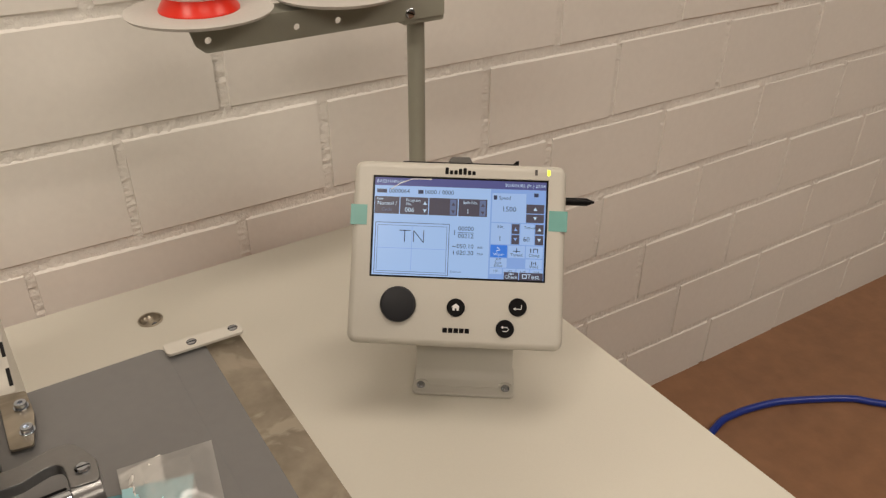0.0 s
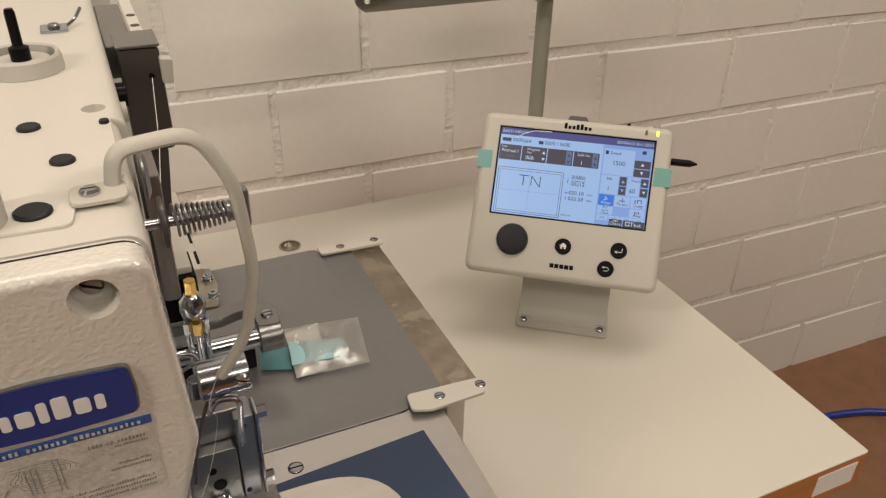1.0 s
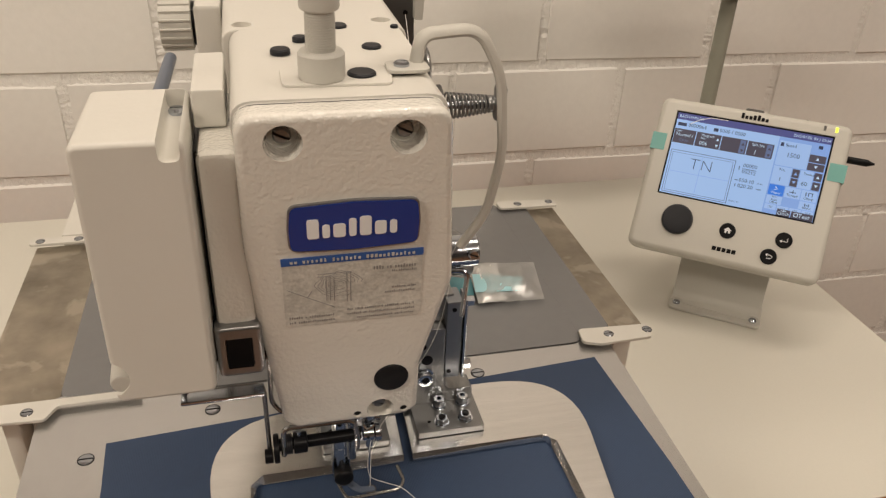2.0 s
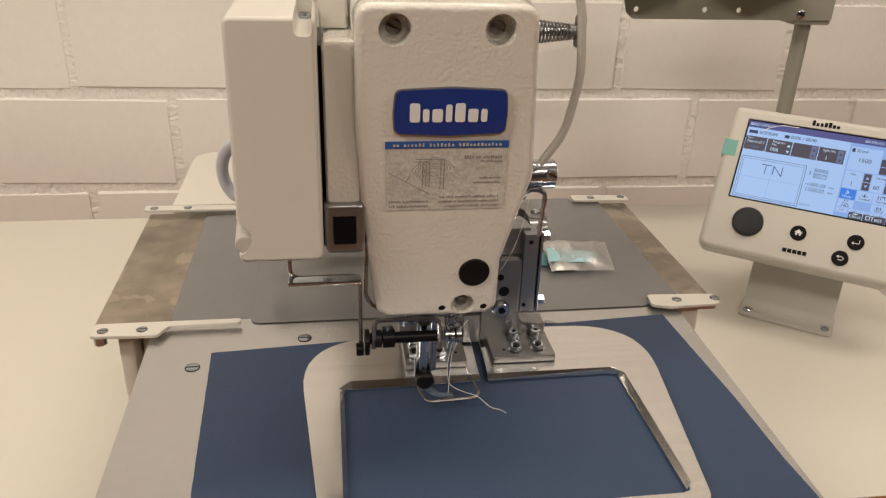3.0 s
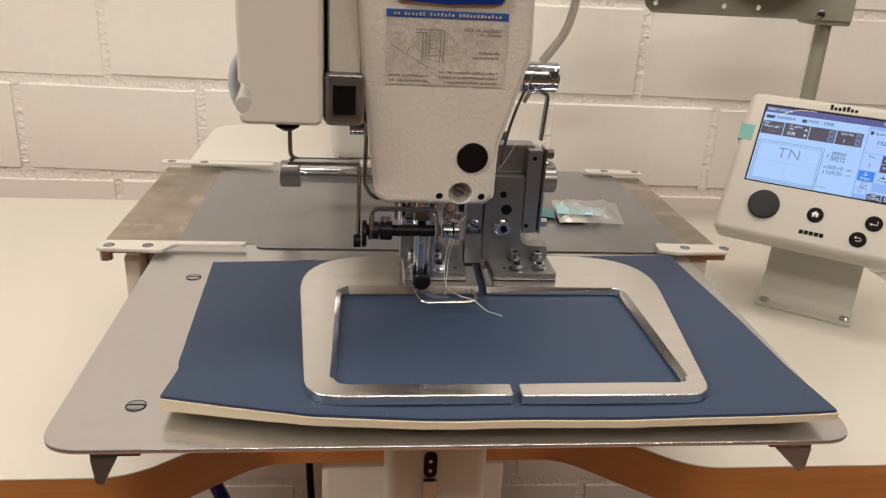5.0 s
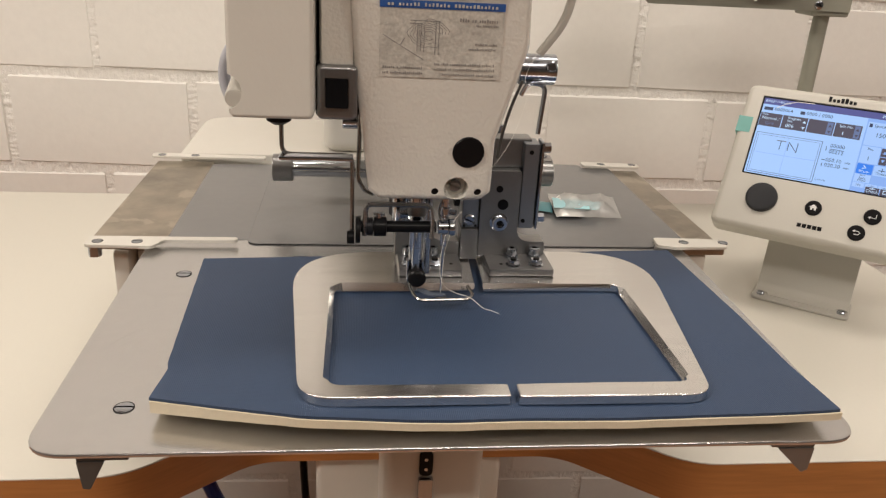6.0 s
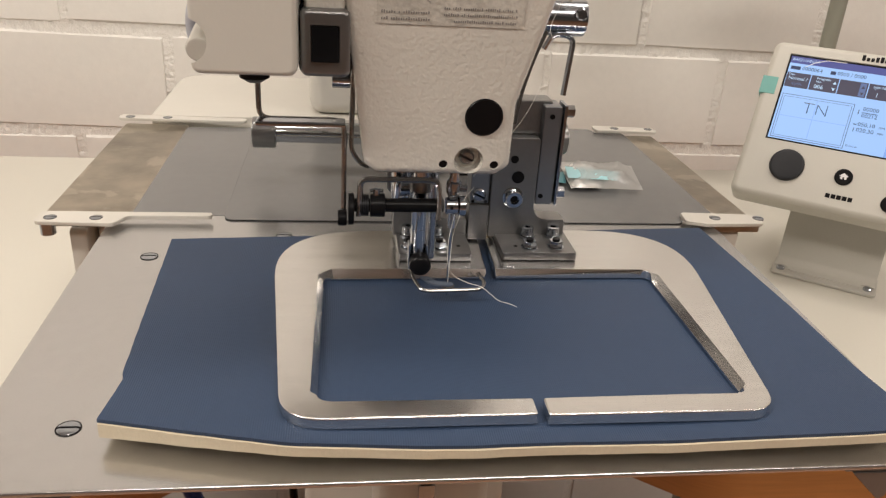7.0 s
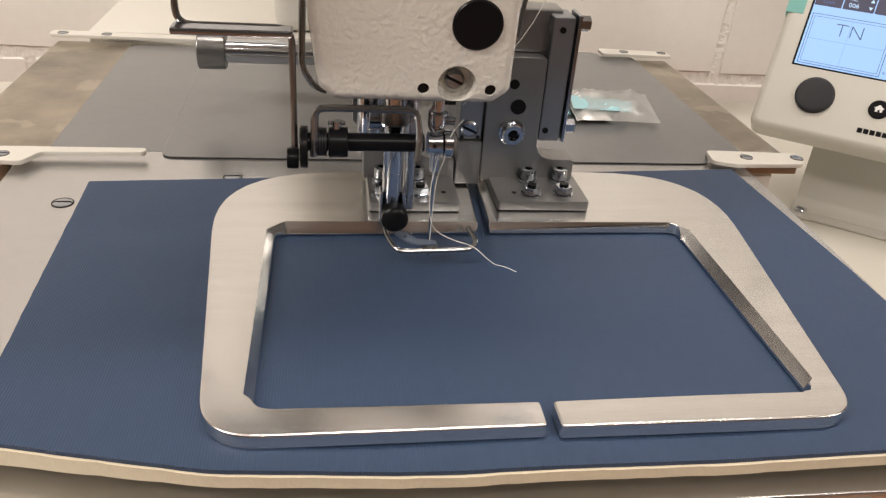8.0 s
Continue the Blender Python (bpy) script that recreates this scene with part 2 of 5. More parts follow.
def bent(points, radius, seg=4):
    """A line with rounded bends."""
    pts = [Vector(p) for p in points]
    out = [pts[0]]
    for a, p, b in zip(pts, pts[1:], pts[2:]):
        cut = min(radius, (a - p).length * 0.45, (b - p).length * 0.45)
        s, e = p + (a - p).normalized() * cut, p + (b - p).normalized() * cut
        for k in range(seg + 1):
            t = k / seg
            out.append((1 - t) ** 2 * s + 2 * t * (1 - t) * p + t * t * e)
    return out + [pts[-1]]


def tube(points, r, sides=10, flat=1.0, closed=False):
    """A round bar along a line; flat squeezes it sideways into a strap."""
    bm = bmesh.new()
    pts = [Vector(p) for p in points]
    rings, side = [], None
    n = len(pts)
    for i, p in enumerate(pts):
        ahead = (pts[(i + 1) % n] if closed or i < n - 1 else p) - (pts[i - 1] if closed or i else p)
        ahead.normalize()
        if side is None:
            side = ahead.orthogonal().normalized()
        side = (side - ahead * side.dot(ahead)).normalized()
        up = ahead.cross(side)
        rings.append([bm.verts.new(p + side * (r * math.cos(a)) + up * (r * flat * math.sin(a)))
                      for a in (2 * math.pi * k / sides for k in range(sides))])
    last = n if closed else n - 1
    for i in range(last):
        a, b = rings[i], rings[(i + 1) % n]
        for k in range(sides):
            bm.faces.new((a[k], a[(k + 1) % sides], b[(k + 1) % sides], b[k]))
    if not closed:
        bm.faces.new(rings[0][::-1])
        bm.faces.new(rings[-1])
    return bm


def lathe(profile, at, axis="z", sides=32):
    """A turned shape from (radius, height) pairs; the first and last radius may be 0."""
    bm = bmesh.new()
    rings = []
    for r, h in profile:
        if r < 1e-6:
            rings.append([bm.verts.new((0, 0, h))])
        else:
            rings.append([bm.verts.new((r * math.cos(2 * math.pi * k / sides), r * math.sin(2 * math.pi * k / sides), h)) for k in range(sides)])
    for a, b in zip(rings, rings[1:]):
        for k in range(sides):
            j = (k + 1) % sides
            if len(a) == 1 and len(b) == 1:
                continue
            if len(a) == 1:
                bm.faces.new((a[0], b[k], b[j]))
            elif len(b) == 1:
                bm.faces.new((a[k], a[j], b[0]))
            else:
                bm.faces.new((a[k], a[j], b[j], b[k]))
    turn = {"z": Matrix.Identity(4), "x": pose(0, 0, 0, 0, 90, 0), "-y": pose(0, 0, 0, 90, 0, 0), "-x": pose(0, 0, 0, 0, -90, 0)}[axis]
    bmesh.ops.transform(bm, matrix=Matrix.Translation(at) @ turn, verts=bm.verts[:])
    return bm


def merged(*many):
    """Several bmeshes in one."""
    bm = bmesh.new()
    for other in many:
        me = bpy.data.meshes.new("piece")
        other.to_mesh(me)
        other.free()
        bm.from_mesh(me)
        bpy.data.meshes.remove(me)
    return bm


def moved(bm, m):
    bmesh.ops.transform(bm, matrix=m, verts=bm.verts[:])
    return bm


def carve(bm, cutters):
    """The bmesh with holes cut into it."""
    me = bpy.data.meshes.new("blank")
    bm.to_mesh(me)
    bm.free()
    body = new("blank", me)
    tools = []
    for c in cutters:
        cme = bpy.data.meshes.new("tool")
        bmesh.ops.recalc_face_normals(c, faces=c.faces[:])
        c.to_mesh(cme)
        c.free()
        tool = new("tool", cme)
        tools.append(tool)
        mod = body.modifiers.new("cut", "BOOLEAN")
        mod.operation, mod.object, mod.solver = "DIFFERENCE", tool, "EXACT"
    done = bpy.data.meshes.new_from_object(body.evaluated_get(bpy.context.evaluated_depsgraph_get()))
    out = bmesh.new()
    out.from_mesh(done)
    bpy.data.meshes.remove(done)
    for ob in (body, *tools):
        data = ob.data
        bpy.data.objects.remove(ob)
        bpy.data.meshes.remove(data)
    return out


def text_bm(words, size, m, depth=0.00005, align="LEFT"):
    curve = bpy.data.curves.new("words", "FONT")
    curve.body, curve.size, curve.extrude, curve.resolution_u = words, size, depth, 2
    curve.align_x, curve.align_y = align, "CENTER"
    ob = new("words", curve)
    me = bpy.data.meshes.new_from_object(ob.evaluated_get(bpy.context.evaluated_depsgraph_get()))
    bm = bmesh.new()
    bm.from_mesh(me)
    bpy.data.meshes.remove(me)
    bpy.data.objects.remove(ob)
    bpy.data.curves.remove(curve)
    return moved(bm, m)


def screw_head(at, r, axis="z", slot=True, height=0.002):
    """A round screw head with a slot."""
    bm = lathe([(0, height), (r * 0.75, height), (r, height * 0.55), (r, 0), (0, 0)], (0, 0, 0), sides=16)
    if slot:
        bm = carve(bm, [box(-r * 1.2, r * 1.2, -r * 0.14, r * 0.14, height * 0.5, height * 2)])
    turn = {"z": Matrix.Identity(4), "-y": pose(0, 0, 0, 90, 25, 0), "x": pose(0, 0, 0, 0, 90, 0)}[axis]
    return moved(bm, Matrix.Translation(at) @ turn)


def hex_bolt(at, r, height, socket=True):
    """A socket screw with a washer and a hex nut below it."""
    pieces = [rod(at, (at[0], at[1], at[2] + height * 0.2), r * 1.25, sides=16),
              rod((at[0], at[1], at[2] + height * 0.2), (at[0], at[1], at[2] + height), r, sides=18, bevel=r * 0.12)]
    if socket:
        pieces[1] = carve(pieces[1], [rod((at[0], at[1], at[2] + height * 0.5), (at[0], at[1], at[2] + height * 1.5), r * 0.5, sides=6)])
    return merged(*pieces)


def hex_nut(at, r, height):
    """A hexagon nut with the end of its screw in it."""
    return merged(rod(at, (at[0], at[1], at[2] + height * 0.15), r * 1.2, sides=16),
                  carve(rod((at[0], at[1], at[2] + height * 0.15), (at[0], at[1], at[2] + height), r, sides=6, bevel=r * 0.1),
                        [rod((at[0], at[1], at[2] + height * 0.6), (at[0], at[1], at[2] + height * 1.6), r * 0.55, sides=12)]))


# ---- the room ----
YAW = -1.35  # the wall comes a little nearer towards the right
FLOOR_Z = 0.052
WALL_AT = Vector((0.384, 0.6642, 0.9356))
wall = solid("wall_back", box(-3.6, 4.8, 0.670, 0.87, -0.4, 3.0), M["mortar"], smooth=False)
wall.data.transform(Matrix.Translation(wall.location - WALL_AT))
wall.location, wall.rotation_euler = WALL_AT, (0, 0, radians(YAW))
tagged(wall, "white painted sand-lime brick wall with rough joints", "wall", kind="structure")

floor = solid("floor", box(-3.4, 4.6, -5.2, 0.87, FLOOR_Z - 0.2, FLOOR_Z), M["floor"], smooth=False)
tagged(floor, "worn brown coated concrete floor", "floor", kind="structure")
# Unseen walls, added to close the room; their dark grey cuts bounce and reflections.
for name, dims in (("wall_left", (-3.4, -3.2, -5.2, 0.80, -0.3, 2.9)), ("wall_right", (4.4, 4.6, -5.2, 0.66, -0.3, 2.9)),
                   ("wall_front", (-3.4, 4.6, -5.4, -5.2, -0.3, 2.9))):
    tagged(solid(name, box(*dims), M["unseen_dim"], smooth=False), "unseen wall closing the room, dark grey to keep reflections dim", "wall", kind="structure")
tagged(solid("ceiling", box(-3.4, 4.6, -5.4, 0.87, 2.75, 2.95), M["plaster"], smooth=False), "plain white ceiling of the workshop", "ceiling", kind="structure")


# ---- the table ----
def sewing_table():
    table = thing("sewing_table", (0, 0.2, 0), "cream laminate sewing table with brown wooden edge and curved cutout", "table")
    outline = rounded([(-0.64, -0.08), (-0.215, -0.08), (-0.130, -0.012), (0.118, -0.012), (0.205, -0.08), (0.604, -0.08), (0.604, 0.55), (-0.64, 0.55)],
                      [0.004, 0.07, 0.06, 0.06, 0.07, 0.004, 0.004, 0.004], 9)
    part("core", carve(prism(outline, 0.749, 0.7885), [rod((0.2105, 0.478, 0.74), (0.2105, 0.478, 0.80), 0.0127, sides=32)]), M["edge"], table, "brown wooden edge band")
    hole = [rod((0.2105, 0.478, 0.775), (0.2105, 0.478, 0.80), 0.0125, sides=32)]
    part("tabletop", carve(prism(outline, 0.7886, 0.7902, bevel=0.0004, seg=1), hole), M["laminate"], table, "cream laminate top")
    cup = part("grommet", lathe([(0.0122, -0.004), (0.0136, 0.0006), (0.0136, 0.0014), (0.0118, 0.0014), (0.0108, -0.0020), (0.0070, -0.0055), (0, -0.0062)], (0.2105, 0.478, 0.7900)), M["stained"], table, "round metal grommet")
    part("screw", screw_head((0.2135, 0.4740, 0.7848), 0.0035), M["steel"], cup)
    part("label", box(0.543, 0.592, -0.0806, -0.0800, 0.757, 0.782), M["paper"], table, "white paper label on the wooden edge")
    for x in (-0.5, 0.46):
        part("leg", box(x, x + 0.05, 0.10, 0.16, 0.09, 0.75, 0.004), M["olive"], table)
        part("leg", box(x, x + 0.05, 0.36, 0.42, 0.09, 0.75, 0.004), M["olive"], table)
        part("foot_rail", box(x - 0.005, x + 0.055, -0.05, 0.52, FLOOR_Z, 0.095, 0.006), M["olive"], table)
    return table


sewing_table()


# ---- the sewing machine ----
machine = thing("sewing_machine", (0, 0.2, 0.79), "white industrial pattern sewing machine with aluminium feed plate on a table", "sewing machine")
part("bed", box(-0.212, 0.205, 0.0, 0.212, 0.79, 0.932, 0.006), M["smooth"], machine)
part("rear_bed", prism(rounded([(-0.222, 0.214), (0.0765, 0.218), (0.0765, 0.377), (-0.222, 0.377)], [0.002, 0.004, 0.006, 0.03]), 0.79, 0.944, bevel=0.004), M["smooth"], machine)
lower = part("lower_arm", prism(rounded([(-0.031, -0.10), (0.039, -0.10), (0.039, 0.0), (-0.031, 0.0)], [0.008, 0.008, 0, 0]), 0.55, 0.934, bevel=0.002), M["smooth"], machine)
part("socket", prism(rounded([(-0.0065, 0.802), (0.003, 0.802), (0.003, 0.8225), (-0.0065, 0.8225)], 0.0045), -0.1018, -0.0995, axis="y", bevel=0.0004), M["black"], lower, "black oval socket")
for z in (0.808, 0.816):
    part("pin", rod((-0.0018, -0.1024, z), (-0.0018, -0.1012, z), 0.0013, sides=12), M["steel"], lower)
part("clip", box(-0.007, 0.0035, -0.104, -0.0995, 0.772, 0.8005, 0.001), M["steel"], lower)
part("base", prism(rounded([(-0.083, -0.008), (0.073, -0.008), (0.073, 0.2), (-0.083, 0.2)], 0.006), 0.45, 0.934, bevel=0.002), M["smooth"], machine)
part("screw", screw_head((0.054, -0.008, 0.765), 0.005, "-y"), M["steel"], machine)
for x0, x1, y0, y1 in ((-0.224, -0.2125, -0.014, 0.03), (0.2055, 0.221, -0.008, 0.035)):
    part("bed_leg", box(x0, x1, y0, y1, 0.79, 0.9333, 0.003), M["smooth"], machine)

# feed table: side plates, grey sheets, corner strips, aluminium plate
for x0, x1 in ((-0.241, -0.188), (0.2, 0.2335)):
    part("side_plate", prism(rounded([(x0, -0.01), (x1, -0.01), (x1, 0.205), (x0, 0.205)], 0.002), 0.9335, 0.9385, bevel=0.0006), M["stained"], machine, "brown-stained steel side plate")
part("lower_sheet", prism(rounded([(-0.188, -0.004), (0.206, 0.002), (0.206, 0.21), (-0.188, 0.195)], 0.006), 0.9386, 0.9395, bevel=0.0002, seg=1), M["grey_sheet"], machine, "grey coated sheet")
part("upper_sheet", prism(rounded([(-0.13, -0.012), (0.178, -0.011), (0.178, 0.217), (-0.13, 0.217)], 0.008), 0.9396, 0.9403, bevel=0.0002, seg=1), M["grey_sheet"], machine, "grey coated sheet")
for pts, holes in (([(-0.238, -0.028), (-0.192, -0.030), (-0.186, -0.018), (-0.136, -0.017), (-0.136, -0.011), (-0.238, -0.011)], ((-0.2335, -0.02), (-0.2035, -0.02))),
                   ([(0.175, -0.017), (0.188, -0.0215), (0.230, -0.020), (0.232, -0.004), (0.177, -0.001)], ((0.2295, -0.017), (0.198, -0.018))),
                   ([(-0.246, 0.2), (-0.139, 0.199), (-0.139, 0.208), (-0.246, 0.212)], ((-0.2405, 0.206), (-0.206, 0.204))),
                   ([(0.177, 0.2), (0.236, 0.198), (0.236, 0.211), (0.177, 0.215)], ((0.2295, 0.205), (0.197, 0.207)))):
    strip = part("corner_strip", prism(rounded(pts, 0.004), 0.9420, 0.9446, bevel=0.0006), M["smooth"], machine, "white painted corner strip")
    for hx, hy in holes:
        hy = (min(p[1] for p in pts) + max(p[1] for p in pts)) / 2 + (0.0 if hx > 0 else -0.001)
        hx = hx if abs(hx) < 0.23 else hx * 0.985
        part("recess", rod((hx, hy, 0.9441), (hx, hy, 0.9448), 0.0038, sides=24), M["black"], strip)
        part("screw", screw_head((hx, hy, 0.9443), 0.0034, height=0.0009), M["steel"], strip)
    foot_x = pts[0][0] * 0.9
    if pts[0][1] < 0.1 and foot_x < 0:
        part("stud", rod(((-0.234 if foot_x < 0 else 0.226), -0.017, 0.932), ((-0.234 if foot_x < 0 else 0.226), -0.017, 0.942), 0.0045, sides=14), M["steel"], strip)

plate = part("feed_plate", prism(rounded([(-0.195, -0.256), (0.192, -0.256), (0.198, -0.001), (-0.199, -0.001)], [0.02, 0.02, 0.02, 0.02], 8), 0.9368, 0.9392, bevel=0.0009), M["aluminium"], machine, "brushed aluminium feed plate")
for x, y in ((-0.160, -0.2205), (-0.1635, -0.065), (-0.0905, -0.0345), (0.090, -0.031), (0.172, -0.075)):
    part("recess", rod((x, y, 0.9388), (x, y, 0.9395), 0.0049, sides=24), M["black"], plate)
    part("screw", screw_head((x, y, 0.9390), 0.0044, height=0.0009), M["steel"], plate)
for wedge, x0, x1 in ((((-0.1722, 0.9335), (-0.1600, 0.9335), (-0.1675, 0.9185), (-0.1708, 0.9190)), -0.1722, -0.150), (((0.1500, 0.9335), (0.1690, 0.9335), (0.1680, 0.9205), (0.1650, 0.9190)), 0.147, 0.169)):
    part("hook", merged(box(x0, x1, -0.253, -0.236, 0.9335, 0.9366, 0.0006), prism(rounded(list(wedge), 0.0008, 2), -0.2535, -0.2480, axis="y", bevel=0.0005)), M["dark_metal" if x0 < 0 else "cast"], plate, "bent steel hook")


# fabric pad, lying on the feed plate
def along(points, t):
    """The value at t of a line through (t, value) pairs."""
    for (a, va), (b, vb) in zip(points, points[1:]):
        if t <= b:
            return va + (vb - va) * (t - a) / (b - a)
    return points[-1][1]


def fabric_pad():
    pad = thing("fabric_pad", (0.01, -0.15, 0.939), "blue coated fabric over cream foam lying on the plate", "fabric")
    rng = random.Random(3)
    ragged = [rng.uniform(-0.00022, 0.00022) for _ in range(200)]

    def sheet(z0, z1, grow):
        nx, ny, bm, rows = 56, 36, bmesh.new(), []
        for j in range(ny + 1):
            t, row = j / ny, []
            for i in range(nx + 1):
                s = i / nx
                front = along([(0, -0.232), (0.22, -0.2482), (0.42, -0.2512), (1, -0.2510)], s) - grow + ragged[i] * (1 if grow else 0.4)
                back = along([(0, -0.066), (1, -0.043)], s)
                left = along([(0, -0.145), (0.17, -0.1425), (0.18, -0.1437), (0.6, -0.147), (1, -0.150)], t) + grow * 0.3 + ragged[100 + j] * 0.6
                right = along([(0, 0.1785), (0.5, 0.1772), (1, 0.172)], t) + grow
                x, y = left + (right - left) * s, front + (back - front) * t
                near = max(0.0, (-y - 0.205) / 0.05)
                lift = 0.0030 * max(0.0, (x - 0.07) / 0.11) ** 2 * near + 0.0022 * max(0.0, (-x - 0.03) / 0.11) * near
                lift += 0.00025 * math.sin(70 * x + 25 * y) * near
                sag = 0.0060 * (1 - min(1.0, near))
                row.append((x, y, lift, sag))
            rows.append(row)
        top = [[bm.verts.new((x, y, z1 + h)) for x, y, h, _ in row] for row in rows]
        low = [[bm.verts.new((x, y, z0 + h - (sag if grow else 0))) for x, y, h, sag in row] for row in rows]
        for j in range(ny):
            for i in range(nx):
                bm.faces.new((top[j][i], top[j][i + 1], top[j + 1][i + 1], top[j + 1][i]))
                bm.faces.new((low[j][i], low[j + 1][i], low[j + 1][i + 1], low[j][i + 1]))
        rim = [(0, i) for i in range(nx)] + [(j, nx) for j in range(ny)] + [(ny, i) for i in range(nx, 0, -1)] + [(j, 0) for j in range(ny, 0, -1)]
        for (j, i), (jj, ii) in zip(rim, rim[1:] + rim[:1]):
            bm.faces.new((low[j][i], low[jj][ii], top[jj][ii], top[j][i]))
        return bm

    part("foam", sheet(0.9458, 0.9492, 0.0009), M["foam"], pad, "cream foam backing")
    part("fabric", sheet(0.9493, 0.9508, 0.0), M["fabric"], pad, "dark blue woven coated fabric")
    return pad


fabric_pad()

# clamp frame, in two halves
CLAMP_Z = (0.9512, 0.9565)
left_half = rounded([(0.0205, -0.2405), (-0.0780, -0.2410), (-0.0940, -0.066), (0.0225, -0.064),
                     (0.0205, -0.1165), (-0.0645, -0.1180), (-0.0645, -0.2295), (0.0205, -0.2300)],
                    [0.0015, 0.019, 0.076, 0.001, 0.001, 0.0055, 0.0065, 0.0015], 10)
right_half = rounded([(0.0245, -0.2412), (0.1192, -0.2412), (0.1455, -0.062), (0.0275, -0.061),
                      (0.0255, -0.1165), (0.1105, -0.1155), (0.1110, -0.2285), (0.0245, -0.2300)],
                     [0.0015, 0.015, 0.074, 0.001, 0.001, 0.0055, 0.003, 0.0015], 10)


def chamfer_tool():
    """A tapered block that cuts the wide slanting inner edge, with flat corners."""
    bm, rings = bmesh.new(), []
    for z, side, front, corner in ((0.9520, -0.0005, -0.0005, 0.0045), (0.9600, 0.0052, 0.0014, 0.0085)):
        x0, x1, y0, y1, c = -0.0645 - side, 0.1108 + side, -0.2292 - front, -0.1168 + side * 0.70, corner
        ring = [(x0 + c, y0), (x1 - c, y0), (x1, y0 + c), (x1, y1 - c), (x1 - c, y1), (x0 + c, y1), (x0, y1 - c), (x0, y0 + c)]
        rings.append([bm.verts.new((x, y, z)) for x, y in ring])
    bm.faces.new(rings[0][::-1])
    bm.faces.new(rings[1])
    for k in range(8):
        bm.faces.new((rings[0][k], rings[0][(k + 1) % 8], rings[1][(k + 1) % 8], rings[1][k]))
    return bm


for half in (left_half, right_half):
    part("clamp_frame", carve(prism(half, *CLAMP_Z, bevel=0.0018, seg=3), [chamfer_tool()]), M["clamp"], machine, "milled aluminium clamp half with polished inner chamfer")

# face cover and its fittings
LEAN = 0.09


def leant(bm):
    for v in bm.verts:
        v.co.y += (1.178 - v.co.z) * LEAN
    return bm


FACE = -0.166
face_outline = rounded([(-0.056, 1.1885), (0.0275, 1.1885), (0.0325, 1.104), (0.0195, 1.055), (0.0195, 1.026), (0.0135, 1.0215), (-0.040, 1.0215), (-0.046, 1.026), (-0.054, 1.09), (-0.0565, 1.13)],
                       [0.009, 0.009, 0.02, 0.01, 0.004, 0.004, 0.004, 0.004, 0.03, 0.03], 5)
pits = [(-0.038, 1.1768, 0.0076, 0.0105), (0.010, 1.1768, 0.0076, 0.0105), (0.0005, 1.0285, 0.0068, 0.0075), (-0.0108, 1.0268, 0.0021, 0.004), (0.0122, 1.0268, 0.0021, 0.004)]
face_bm = prism(face_outline, FACE, FACE + 0.0119, axis="y", bevel=0.005, seg=4, rims="low")
part("seam", leant(prism(rounded([(-0.0558, 1.1883), (0.0273, 1.1883), (0.0323, 1.104), (0.0193, 1.055), (0.0193, 1.0262), (0.0133, 1.0217), (-0.0398, 1.0217), (-0.0458, 1.0262), (-0.0538, 1.09), (-0.0563, 1.13)],
                                 [0.009, 0.009, 0.02, 0.01, 0.004, 0.004, 0.004, 0.004, 0.03, 0.03], 5), FACE + 0.0112, FACE + 0.0135, axis="y")), M["black"], machine)
part("head_housing", leant(prism(face_outline, FACE + 0.0129, -0.085, axis="y", bevel=0.0008, seg=1)), M["enamel"], machine, "white hammered-enamel head")
face_bm = carve(face_bm, [lathe([(0, -d), (r * 0.8, -d), (r, 0.001), (r, 0.01), (0, 0.01)], (x, FACE, z), "-y", 24) for x, z, r, d in pits])
face = part("face_cover", leant(face_bm), M["enamel"], machine, "white hammered-enamel face cover")
for x, z, r in ((-0.038, 1.1768, 0.0043), (0.010, 1.1768, 0.0043), (0.0005, 1.0285, 0.0041)):
    part("screw", leant(screw_head((x, FACE + (0.0101 if z > 1.1 else 0.0072), z), r * 0.85, "-y", height=0.0028)), M["cast"], face)
for x in (-0.0108, 0.0122):
    part("hole", leant(rod((x, FACE + 0.0012, 1.0268), (x, FACE + 0.0060, 1.0268), 0.0020, sides=18)), M["black"], face)
part("plug", leant(lathe([(0, 0.0009), (0.0078, 0.0009), (0.0084, 0.0003), (0.0084, -0.001), (0, -0.001)], (0.0055, FACE, 1.0492), "-y")), M["black"], face, "round black plug")
badge_shape = rounded([(-0.0385, 1.1280), (-0.0115, 1.1268), (0.0155, 1.1280), (0.0160, 1.139), (0.0150, 1.1500), (-0.0115, 1.1513), (-0.0380, 1.1500), (-0.0390, 1.139)], [0.004, 0.05, 0.004, 0.03, 0.004, 0.05, 0.004, 0.03])
badge = part("badge", leant(prism(badge_shape, FACE - 0.0018, FACE + 0.0005, axis="y", bevel=0.0007)), M["cast"], face, "blue badge with a silver rim")
inner = rounded([(-0.0378, 1.1287), (-0.0115, 1.1275), (0.0148, 1.1287), (0.0153, 1.139), (0.0143, 1.1493), (-0.0115, 1.1506), (-0.0373, 1.1493), (-0.0383, 1.139)], [0.0036, 0.05, 0.0036, 0.03, 0.0036, 0.05, 0.0036, 0.03])
part("badge_field", leant(prism(inner, FACE - 0.0022, FACE - 0.0012, axis="y", bevel=0.0002)), M["blue"], face, "glossy blue field")
